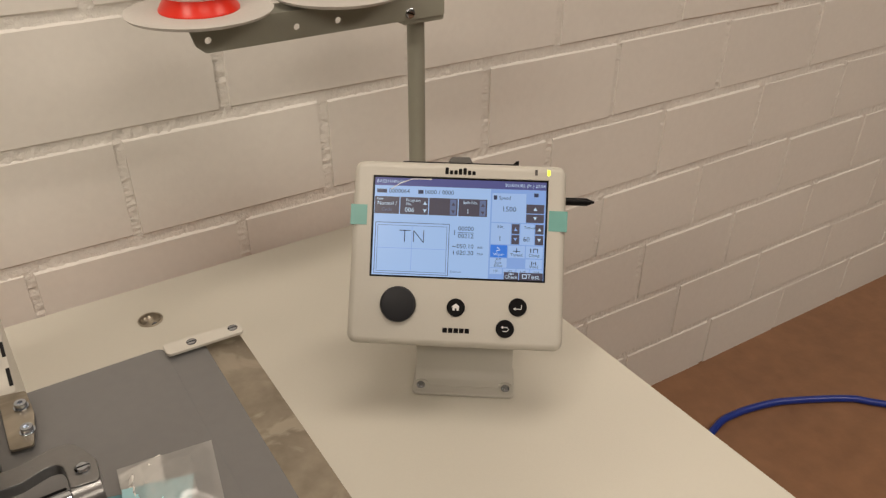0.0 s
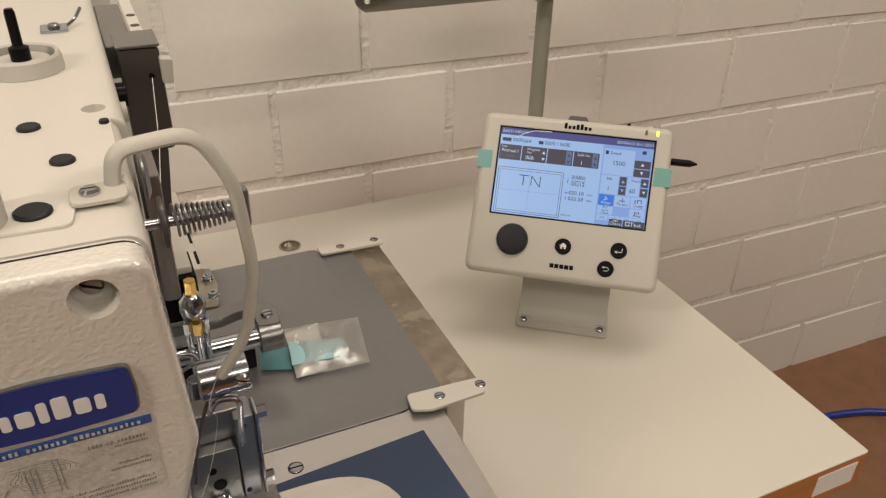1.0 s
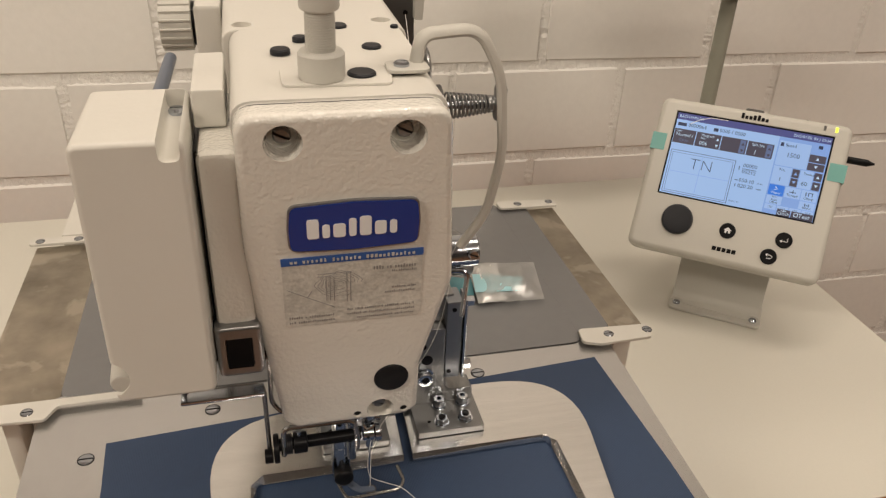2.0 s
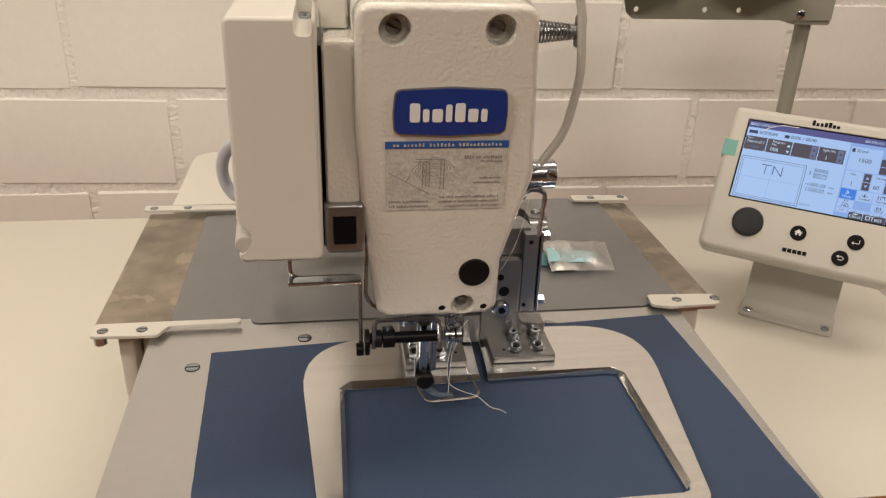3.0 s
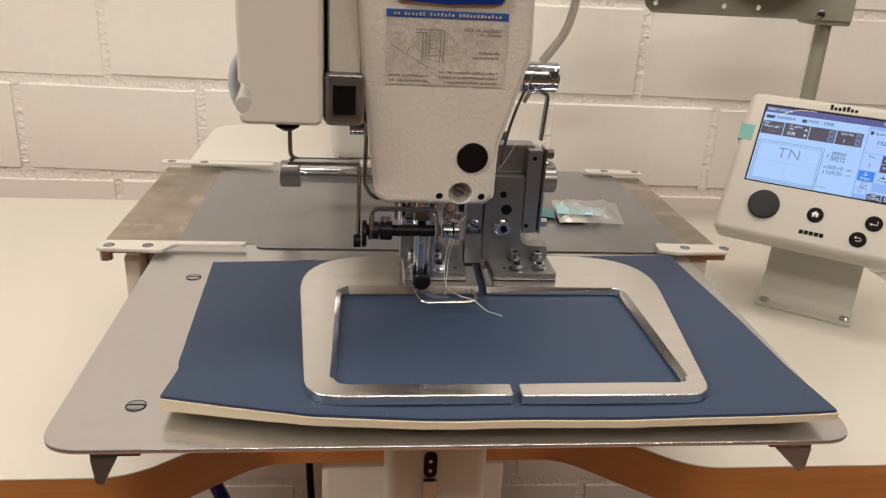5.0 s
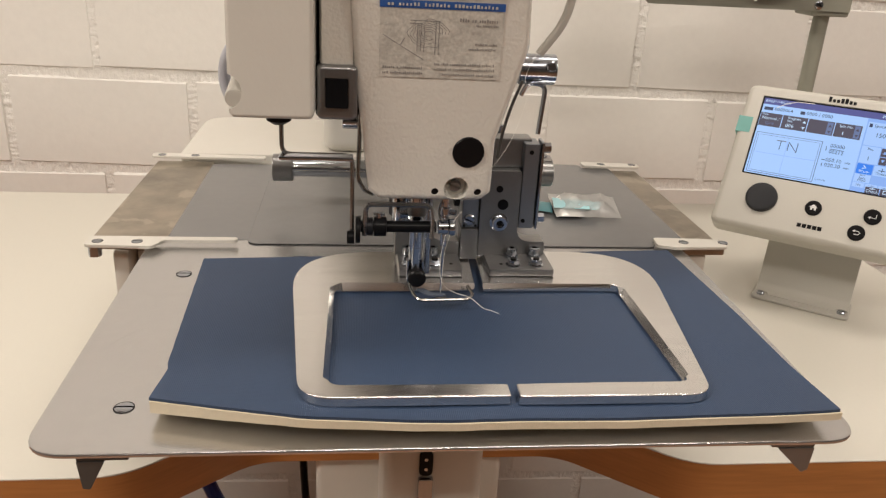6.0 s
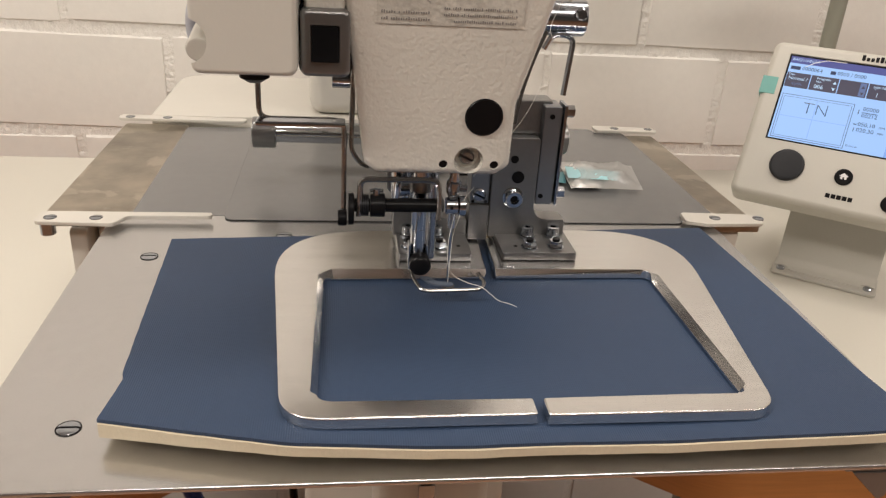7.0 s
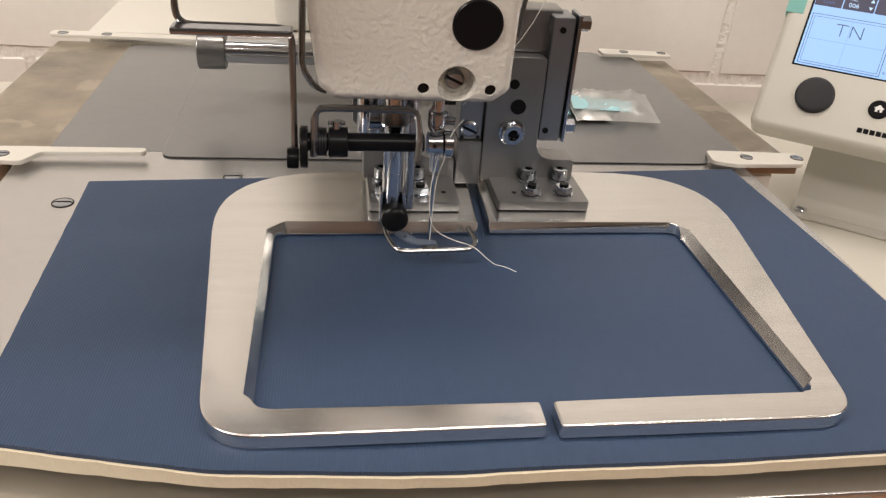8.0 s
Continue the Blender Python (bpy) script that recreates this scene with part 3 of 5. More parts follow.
# the maker's mark, as plain bars
bars = ((-0.0310, 0.0048, 0.0092), (-0.0248, 0.0030, 0.0064), (-0.0204, 0.0050, 0.0064), (-0.0140, 0.0030, 0.0086), (-0.0096, 0.0048, 0.0092), (-0.0034, 0.0048, 0.0064), (0.0028, 0.0030, 0.0064))
for x, w, h in bars:
    part("mark", leant(prism(rounded([(x, 1.1344), (x + w, 1.1344), (x + w, 1.1344 + h), (x, 1.1344 + h)], 0.0013), FACE - 0.0026, FACE - 0.002, axis="y")), M["white_ink"], face)
sticker = part("sticker", leant(prism(rounded([(-0.042, 1.0875), (0.0178, 1.0875), (0.0178, 1.1205), (-0.042, 1.1205)], 0.0006), FACE - 0.0004, FACE + 0.0005, axis="y")), M["film"], face, "clear sticker with grey printing")
part("sticker_band", leant(prism([(-0.0422, 1.1206), (0.018, 1.1206), (0.018, 1.1242), (-0.0422, 1.1242)], FACE - 0.0006, FACE + 0.0005, axis="y")), M["band"], face, "blue band along the sticker")


def print_line(x0, x1, z, h, pitch, mat="ink", depth=0.0006, seed=0):
    """A line of unreadable print as small bars with gaps between its words."""
    rng, x, bits = random.Random(seed + int(z * 1e5)), x0, []
    while x < x1 - pitch * 0.4:
        w = pitch * rng.uniform(0.40, 0.66)
        tall = h * rng.choice((0.72, 0.72, 1.0))
        bits.append(prism([(x, z), (x + w, z), (x + w, z + tall), (x, z + tall)], FACE - depth, FACE, axis="y"))
        x += pitch * (1.0 if rng.random() > 0.13 else 1.9)
    part("print", leant(merged(*bits)), M[mat], face)


print_line(-0.0385, 0.0140, 1.1216, 0.0016, 0.0018, "film", 0.0009)
for x0, x1, z, h, pitch in ((-0.0035, 0.0155, 1.1150, 0.0018, 0.0012), (0.0045, 0.0155, 1.1131, 0.0010, 0.0008), (0.0045, 0.0152, 1.1042, 0.0011, 0.0008), (0.0015, 0.0152, 1.1018, 0.0011, 0.0008),
                            (-0.0150, 0.0152, 1.0940, 0.0011, 0.0009), (-0.0150, 0.0152, 1.0915, 0.0011, 0.0009), (-0.0108, 0.0152, 1.0890, 0.0011, 0.0009),
                            (-0.0402, -0.0205, 1.0918, 0.0012, 0.0010), (-0.0402, -0.0205, 1.0892, 0.0012, 0.0010)):
    print_line(x0, x1, z, h, pitch)
# the dealer's mark on the sticker, as plain shapes
for n in range(7):
    rx, rz = 0.0020 + 0.0013 * n, 0.0012 + 0.0009 * n
    ring = [(-0.0185 + rx * math.cos(a * math.pi / 16) * (1 + 0.07 * math.sin(a * 1.3 + n)), 1.1090 + rz * math.sin(a * math.pi / 16) * (1 + 0.07 * math.cos(a * 1.7 + n))) for a in range(24 if n % 2 else 28)]
    part("mark", leant(tube([(x, FACE - 0.0004, z) for x, z in ring], 0.00014, 5)), M["ink"], face)
for a, b in (((-0.0275, 1.1150), (-0.0130, 1.1150)), ((-0.0275, 1.1136), (-0.0215, 1.1136)), ((-0.0238, 1.1136), (-0.0238, 1.1005)), ((-0.0222, 1.1136), (-0.0222, 1.1005)),
             ((-0.0205, 1.1130), (-0.0205, 1.1000)), ((-0.0150, 1.1150), (-0.0150, 1.0990)), ((-0.0134, 1.1150), (-0.0134, 1.0990)),
             ((-0.0405, 1.1080), (-0.0320, 1.1030)), ((-0.0320, 1.1030), (-0.0205, 1.0965)), ((-0.0320, 1.1030), (-0.0300, 1.1065))):
    part("mark", leant(tube([(a[0], FACE - 0.0004, a[1]), (b[0], FACE - 0.0004, b[1])], 0.00022, 5)), M["ink"], face)

# arm, its top and the column behind
arm_pits = [rod((0.0205, -0.036, 1.184), (0.0205, -0.036, 1.2), 0.005, sides=24), rod((-0.050, -0.04, 1.184), (-0.050, -0.04, 1.2), 0.005, sides=24)]
arm = part("arm", carve(prism(rounded([(-0.062, 1.088), (0.030, 1.088), (0.032, 1.189), (-0.060, 1.189)], [0.006, 0.006, 0.007, 0.007]), -0.0495, 0.40, axis="y", bevel=0.001), arm_pits), M["smooth"], machine)
part("arm_front", prism(rounded([(-0.050, 1.078), (0.020, 1.078), (0.029, 1.106), (0.029, 1.1895), (-0.057, 1.1895), (-0.0555, 1.125)], [0.004, 0.004, 0.01, 0.009, 0.009, 0.01]), -0.1528, -0.0503, axis="y", bevel=0.0006), M["smooth"], machine)
part("column", box(-0.085, 0.045, 0.225, 0.40, 0.944, 1.186, 0.012, 3), M["smooth"], machine)
part("side_gap", box(-0.0745, -0.060, -0.140, -0.09, 1.07, 1.165), M["black"], machine)
part("side_block", box(-0.0708, -0.0535, -0.1575, -0.085, 1.066, 1.171, 0.004), M["enamel"], machine)
part("side_step", box(-0.0715, -0.0585, -0.132, -0.080, 1.1712, 1.1875, 0.0014), M["smooth"], machine)
part("top_pad", prism(rounded([(-0.036, -0.140), (0.008, -0.142), (0.011, -0.118), (0.026, -0.112), (0.026, -0.053), (-0.010, -0.052), (-0.02, -0.105), (-0.036, -0.118)], 0.004), 1.1893, 1.1908, bevel=0.0005), M["smooth"], machine)
for x, y, r in ((-0.034, -0.094, 0.0045), (0.007, -0.092, 0.0045), (-0.003, -0.130, 0.006), (-0.004, -0.055, 0.0045), (0.0235, -0.059, 0.002), (-0.024, -0.075, 0.0035)):
    part("plug", lathe([(0, 0.0014), (r * 0.86, 0.0014), (r, 0.0008), (r, -0.001), (0, -0.001)], (x, y, 1.1908)), M["rubber"], machine, "black rubber plug")

# left cover box, switch and wires
box_bm = prism(rounded([(-0.1130, 1.0677), (-0.0727, 1.0677), (-0.0727, 1.1830), (-0.1120, 1.1830)], 0.0040, 4), -0.1720, -0.1140, axis="y", bevel=0.0022, seg=3)
bmesh.ops.remove_doubles(box_bm, verts=box_bm.verts[:], dist=1e-6)
bmesh.ops.recalc_face_normals(box_bm, faces=box_bm.faces[:])
box_bm = carve(box_bm, [rod((-0.1151, -0.19, 1.0801), (-0.1151, -0.131, 1.0801), 0.0088, sides=28),
                        prism(rounded([(-0.0821, 1.1747), (-0.0743, 1.1747), (-0.0743, 1.2), (-0.0821, 1.2)], [0.003, 0.003, 0, 0]), -0.20, -0.1166, axis="y")])
cover = part("side_cover", box_bm, M["smooth"], machine, "smooth white cover box")
part("screw", screw_head((-0.0781, -0.1225, 1.1748), 0.0034, height=0.0026), M["steel"], cover)
part("stopper", rod((-0.1098, -0.1712, 1.0768), (-0.1090, -0.128, 1.0800), 0.0048, 0.0076, sides=24, bevel=0.0014), M["plastic"], cover, "round white stopper")
part("stem", lathe([(0, 0.004), (0.0062, 0.004), (0.0062, -0.001), (0.003, -0.003), (0, -0.003)], (-0.0915, -0.150, 1.0635)), M["black"], cover, "black stem under the box")
switch = part("switch", carve(prism(rounded([(-0.0722, 1.0655), (-0.0522, 1.0655), (-0.0522, 1.0925), (-0.0722, 1.0925)], 0.0035, 5), -0.1610, -0.150, axis="y", bevel=0.0024, seg=3),
                              [box(-0.0680, -0.0564, -0.17, -0.1585, 1.0716, 1.0862, 0.0003)]), M["cast"], machine, "grey metal switch housing with black rocker")
part("switch_rim", prism(rounded([(-0.0732, 1.0645), (-0.0512, 1.0645), (-0.0512, 1.0935), (-0.0732, 1.0935)], 0.0040, 5), -0.1520, -0.1490, axis="y", bevel=0.0006), M["black"], switch, "dark rim")
part("rocker", prism([(-0.1588, 1.0720), (-0.1630, 1.0720), (-0.1612, 1.0790), (-0.1606, 1.0858), (-0.1588, 1.0858)], -0.0676, -0.0568, axis="x", bevel=0.0003, seg=1), M["black"], switch, "black rocker")
for x, y, z, r in ((-0.1015, -0.152, 1.0665, 0.0022), (-0.0985, -0.149, 1.0660, 0.0026), (-0.0948, -0.153, 1.0668, 0.0018)):
    part("cable_end", rod((x - 0.0040, y, z), (x + 0.0030, y + 0.002, z + 0.0005), r, sides=14, bevel=0.0005), M["plastic"], cover, "white cable fitting")
part("link_strip", box(-0.0925, -0.0540, -0.1470, -0.1385, 1.0405, 1.0428, 0.0006), M["steel"], machine)
part("knurled_screw", rod((-0.060, -0.128, 1.058), (-0.050, -0.128, 1.058), 0.0042, sides=14, bevel=0.0006), M["steel"], machine)
part("wire_link", tube(bent([(-0.0915, -0.139, 1.063), (-0.0915, -0.139, 1.042), (-0.0545, -0.139, 1.042), (-0.0545, -0.139, 0.994)], 0.005), 0.0012), M["wire"], machine, "bent steel wire link")
part("wire_guide", tube(bent([(-0.0505, -0.137, 1.066), (-0.0515, -0.137, 1.028), (-0.0475, -0.137, 1.0215), (-0.043, -0.137, 1.020)], 0.004), 0.0012), M["wire"], machine)
part("lever", rod((-0.088, -0.098, 1.172), (-0.088, -0.015, 1.166), 0.0032, sides=14, bevel=0.0005), M["lever"], machine, "blue-grey steel lever")
part("air_hose", tube(smooth_path([(-0.108, -0.05, 1.090), (-0.130, -0.03, 1.082), (-0.1385, -0.02, 1.062), (-0.132, -0.02, 1.044), (-0.110, -0.03, 1.043)]), 0.0040, 12), M["pulley"], machine, "blue-grey corrugated hose")

# thread post, cup, guard and tension spring
part("thread_post", lathe([(0, 0), (0.0092, 0), (0.0095, 0.001), (0.0095, 0.010), (0.0085, 0.0112), (0.0058, 0.0112), (0.0058, 0.0265), (0.0076, 0.0275), (0.0080, 0.0285), (0.0080, 0.0340), (0.0073, 0.0348), (0.0058, 0.0348), (0.0050, 0.031), (0, 0.031)], (-0.0195, -0.132, 1.1908)), M["plastic"], machine, "cream plastic post with ribbed stem")
for k in range(14):
    part("rib", lathe([(0.0057, 0), (0.0061, 0.0001), (0.0061, 0.0004), (0.0057, 0.0005)], (-0.0195, -0.132, 1.2028 + k * 0.0010), sides=20), M["plastic"], machine)
cup = part("cup", lathe([(0, 0.001), (0.0150, 0.001), (0.0152, 0.0075), (0.0165, 0.0082), (0.0175, 0.0070), (0.0180, 0), (0, 0)], (-0.006, 0.028, 1.1892)), M["plastic"], machine, "round cream tray with black pin")
part("disc", lathe([(0, 0.0005), (0.0125, 0.0005), (0.0125, -0.0005), (0, -0.0005)], (-0.006, 0.028, 1.1935)), M["felt"], cup)
part("pin", lathe([(0, 0.024), (0.0018, 0.0238), (0.0024, 0.022), (0.0024, 0.007), (0.0045, 0.006), (0.0045, 0), (0, 0)], (-0.006, 0.028, 1.194)), M["black"], cup, "black pin")
part("hook_plate", merged(box(0.002, 0.016, 0.088, 0.102, 1.1892, 1.1905, 0.0003), tube(bent([(0.016, 0.097, 1.1905), (0.02, 0.098, 1.193), (0.024, 0.106, 1.197)], 0.002), 0.001)), M["steel"], machine)
part("screw", screw_head((0.009, 0.095, 1.1905), 0.0032), M["steel"], machine)
guard = part("thread_guard", tube(smooth_path(bent([(0.0215, -0.121, 1.1905), (0.0240, -0.119, 1.2035), (0.051, -0.115, 1.2045), (0.0625, -0.115, 1.183), (0.0660, -0.115, 1.145), (0.060, -0.115, 1.113), (0.047, -0.116, 1.0955)], 0.009), 2), 0.0024, 10, 1.35), M["plastic"], machine, "curved cream plastic thread guard")
part("tab", prism(rounded([(0.008, -0.1325), (0.026, -0.1325), (0.026, -0.118), (0.008, -0.118)], 0.004), 1.1909, 1.1925, bevel=0.0004), M["plastic"], guard)
part("screw", screw_head((0.0145, -0.1255, 1.1924), 0.0034), M["steel"], guard)
coil = [(0.040 + 0.023 * k / 144, -0.105 + (0.0062 - 0.0026 * k / 144) * math.cos(k * math.pi / 6), 1.166 + (0.0062 - 0.0026 * k / 144) * math.sin(k * math.pi / 6)) for k in range(145)]
spring = part("tension_spring", tube(coil, 0.0006, 6), M["cast"], machine, "dark coiled tension spring")
part("stem", rod((0.028, -0.105, 1.166), (0.066, -0.105, 1.166), 0.0022), M["steel"], spring)
part("tension_disc", lathe([(0, 0), (0.0095, 0.0006), (0.0100, 0.0015), (0.0100, 0.0025), (0.006, 0.0035), (0, 0.0035)], (0.0345, -0.105, 1.166), "x"), M["dark_metal"], spring)
part("wing_nut", merged(box(0.0632, 0.0690, -0.1085, -0.1015, 1.1575, 1.1755, 0.0022), rod((0.060, -0.105, 1.166), (0.0635, -0.105, 1.166), 0.0040, sides=16)), M["cast"], spring, "steel block nut")
part("tension_disc", lathe([(0, 0), (0.0105, 0.0006), (0.011, 0.0015), (0.008, 0.003), (0, 0.003)], (0.032, -0.086, 1.179), "x"), M["cast"], machine)

# grey take-up bracket on the far side of the arm
bracket = part("side_bracket", prism(rounded([(0.0375, 1.125), (0.0590, 1.125), (0.0585, 1.1835), (0.0375, 1.1845)], [0.002, 0.003, 0.002, 0.002]), 0.0600, 0.0860, axis="y", bevel=0.0012), M["dark_metal"], machine, "dark grey side bracket")
part("bracket_top", box(0.0365, 0.0590, 0.0585, 0.0880, 1.1848, 1.1866, 0.0006), M["cast"], bracket, "grey cover plate")
part("hole", rod((0.0525, 0.0592, 1.169), (0.0525, 0.0606, 1.169), 0.0016, sides=14), M["black"], bracket)
part("lower_plate", prism(rounded([(0.0375, 1.075), (0.0500, 1.075), (0.0550, 1.124), (0.0375, 1.124)], 0.002), 0.0640, 0.0700, axis="y", bevel=0.0006), M["dark_metal"], bracket)
part("knob", prism(rounded([(0.0575, 1.1655), (0.0630, 1.1650), (0.0640, 1.1785), (0.0575, 1.1795)], 0.001), 0.0540, 0.0625, axis="y", bevel=0.0008), M["plastic"], bracket, "small white knob")
part("bolt", rod((0.0590, 0.069, 1.1290), (0.0645, 0.069, 1.1280), 0.0036, sides=6, bevel=0.0004), M["chrome"], bracket)
rail = part("rail", box(0.0478, 0.0550, 0.0890, 0.1850, 1.1790, 1.1830, 0.0012), M["smooth"], bracket, "white rail with two holes")
for y in (0.112, 0.136):
    part("hole", rod((0.0515, y, 1.1826), (0.0515, y, 1.1834), 0.0026, sides=18), M["dark_metal"], rail)
part("rail", box(0.0322, 0.0477, 0.0880, 0.1850, 1.160, 1.1790, 0.0012), M["cast"], bracket)
part("thread", tube([(0.0525, 0.0590, 1.168), (0.047, 0.010, 1.150), (0.041, -0.03, 1.140)], 0.00022, 5), M["thread"], bracket)
part("needle_slide", box(0.0325, 0.0405, -0.060, -0.022, 1.100, 1.165, 0.002), M["cast"], machine, "grey slide")
part("pin", rod((0.0322, 0.055, 1.162), (0.0375, 0.055, 1.162), 0.0065, sides=24), M["black"], machine)
# air unit with brass fittings beside the needle bar
cyl = part("air_unit", lathe([(0, 0.024), (0.0045, 0.024), (0.0080, 0.020), (0.0088, 0.013), (0.0080, 0.008), (0.0055, 0.004), (0.0050, 0), (0, 0)], (0.0520, 0.056, 1.003)), M["chrome"], machine, "rounded chromed air unit")
part("cap", rod((0.0525, 0.056, 1.0265), (0.0525, 0.056, 1.0370), 0.0040, sides=6, bevel=0.0005), M["brass"], cyl, "brass fitting")
for x, y, mat in ((0.0465, 0.050, "steel"), (0.0520, 0.047, "chrome"), (0.0570, 0.050, "steel")):
    part("tube", rod((x, y, 0.962), (x, y, 1.008), 0.0022, sides=14), M[mat], cyl, "thin metal tube")
    part("collar", rod((x, y, 1.001), (x, y, 1.010), 0.0032, sides=6, bevel=0.0004), M["brass" if mat == "chrome" else mat], cyl)
part("valve_block", box(0.036, 0.0585, 0.066, 0.100, 0.9995, 1.0330, 0.0015), M["black"], machine, "black valve block")
part("valve_top", box(0.0415, 0.0565, 0.070, 0.092, 1.0332, 1.0385, 0.001), M["smooth"], machine)
part("guide_rod", rod((0.040, -0.045, 0.975), (0.040, -0.045, 1.040), 0.0042, sides=20, bevel=0.0008), M["steel"], machine, "steel guide rod")
part("guide_rod", rod((0.0475, -0.030, 0.975), (0.0475, -0.030, 1.012), 0.0036, sides=20, bevel=0.0008), M["chrome"], machine, "chromed guide rod")
part("spring_wire", tube(bent([(0.026, -0.02, 1.040), (0.0425, -0.02, 1.037), (0.0450, -0.02, 1.031), (0.032, -0.02, 1.026), (0.028, -0.02, 1.015)], 0.006), 0.0010, 8), M["chrome"], machine, "bent spring wire")
part("stop_block", box(0.034, 0.058, -0.050, -0.015, 0.9430, 0.963, 0.0012), M["cast"], machine)
part("spacer", rod((0.030, 0.012, 1.168), (0.035, 0.012, 1.168), 0.005), M["plastic"], machine)
wheel = part("winder_wheel", rod((-0.096, 0.040, 1.170), (-0.078, 0.040, 1.170), 0.0145, sides=36, bevel=0.001), M["plastic"], machine, "ribbed cream winder wheel")
for k in range(18):
    a = 2 * math.pi * k / 18
    part("rib", rod((-0.0955, 0.040 + 0.0146 * math.cos(a), 1.170 + 0.0146 * math.sin(a)), (-0.0785, 0.040 + 0.0146 * math.cos(a), 1.170 + 0.0146 * math.sin(a)), 0.0009, sides=6), M["plastic"], wheel)
# Black disc puts the shade between wheel and arm into the shape.
part("hub", rod((-0.0780, 0.040, 1.170), (-0.0756, 0.040, 1.170), 0.0125, sides=28), M["black"], wheel, "black disc standing for the shaded gap behind the wheel")
part("winder_mount", box(-0.0755, -0.0605, 0.012, 0.090, 1.130, 1.1870, 0.003), M["smooth"], machine)

# right thread guide
guide = part("thread_guide", rod((0.038, -0.104, 1.0855), (0.0595, -0.104, 1.0855), 0.0086, sides=28, bevel=0.0008), M["steel"], machine, "steel round thread guide")
part("screw", screw_head((0.0555, -0.1125, 1.0885), 0.0030, "-y"), M["steel"], guide)
part("hook", tube(bent([(0.0400, -0.110, 1.0715), (0.0435, -0.111, 1.0790), (0.0535, -0.112, 1.0780), (0.0515, -0.112, 1.0500)], 0.005), 0.0014), M["steel"], guide)
part("thread", tube(smooth_path([(0.047, -0.112, 1.096), (0.040, -0.118, 1.083), (0.042, -0.118, 1.072), (0.030, -0.13, 1.045), (0.006, -0.137, 1.016)]), 0.00010, 5), M["thread"], machine)
# Thin dark rod draws the shaded line along the face's right edge.
part("take_up", tube(smooth_path([(0.040, -0.112, 1.080), (0.035, -0.112, 1.066), (0.031, -0.112, 1.05), (0.029, -0.112, 1.035)]), 0.0009, 8), M["dark_metal"], machine)

# needle bar, presser and wiper
bar = part("needle_bar", merged(rod((-0.0030, -0.137, 1.000), (-0.0030, -0.137, 1.030), 0.0023, bevel=0.0004), rod((-0.0030, -0.137, 0.990), (-0.0030, -0.137, 1.000), 0.0019), rod((-0.0030, -0.137, 0.953), (-0.0030, -0.137, 0.990), 0.0006, sides=8)), M["chrome"], machine, "chromed needle bar with needle")
part("needle_clamp", merged(rod((-0.0030, -0.137, 1.0085), (-0.0030, -0.137, 1.0135), 0.0036, sides=18, bevel=0.0005), rod((-0.0030, -0.137, 1.0105), (0.0030, -0.139, 1.0105), 0.0016, sides=12)), M["steel"], bar)
part("thread_eye", tube(bent([(-0.0055, -0.140, 1.016), (-0.0068, -0.142, 1.010), (-0.0045, -0.143, 1.0065), (-0.0010, -0.142, 1.0085)], 0.002), 0.0006, 6), M["chrome"], bar)
presser = part("presser_bar", merged(rod((-0.0180, -0.131, 0.977), (-0.0180, -0.131, 1.035), 0.0039, bevel=0.0005), rod((-0.0180, -0.131, 0.9855), (-0.0180, -0.131, 0.9870), 0.0041)), M["chrome"], machine, "chromed presser bar")
part("collar", rod((-0.0180, -0.131, 1.0065), (-0.0180, -0.131, 1.0130), 0.0055, sides=24, bevel=0.0006), M["cast"], presser)
part("holder", merged(rod((-0.0180, -0.131, 0.9660), (-0.0180, -0.131, 0.9775), 0.0036, bevel=0.0004), box(-0.0228, -0.0216, -0.1345, -0.1275, 0.9660, 0.9790, 0.0003), box(-0.0144, -0.0132, -0.1345, -0.1275, 0.9660, 0.9790, 0.0003)), M["steel"], presser)
part("inner_bar", rod((-0.0105, -0.120, 0.966), (-0.0105, -0.120, 1.035), 0.0024), M["steel"], machine)
part("inner_plate", prism(rounded([(-0.0330, 1.0000), (-0.0245, 0.9900), (-0.0225, 0.9950), (-0.0225, 1.0230), (-0.0330, 1.0230)], 0.0015), -0.1120, -0.1095, axis="y", bevel=0.0003), M["cast"], machine)
part("screw", screw_head((-0.0275, -0.1120, 1.0080), 0.0026, "-y"), M["steel"], machine)
foot = part("presser_foot", tube(bent([(-0.0210, -0.1310, 0.9700), (-0.0205, -0.1320, 0.9610), (-0.0165, -0.1435, 0.9585), (0.0130, -0.1420, 0.9585), (0.0165, -0.1360, 0.9585), (0.0145, -0.1255, 0.9592)], 0.004), 0.0010), M["wire"], machine, "bent wire presser foot")
part("knob", lathe([(0, 0.0048), (0.0030, 0.0048), (0.0044, 0.0042), (0.0052, 0.0032), (0.0052, -0.002), (0, -0.002)], (-0.0172, -0.1360, 0.9700), "-y"), M["black"], foot, "black clamping knob")
part("blade", merged(prism(rounded([(-0.0172, -0.1330), (-0.0122, -0.1330), (-0.0082, -0.1385), (-0.0010, -0.1395), (-0.0005, -0.1425), (-0.0085, -0.1425), (-0.0125, -0.1400)], 0.0010, 3), 0.9605, 0.9613), rod((-0.0125, -0.1365, 0.9613), (-0.0125, -0.1365, 0.9618), 0.0007, sides=8)), M["lever"], foot, "blued steel blade")
part("ring", tube([(-0.0030 + 0.0024 * math.cos(a * math.pi / 8), -0.1395 + 0.0024 * math.sin(a * math.pi / 8), 0.9590) for a in range(16)], 0.0009, 6, closed=True), M["dark_metal"], foot)
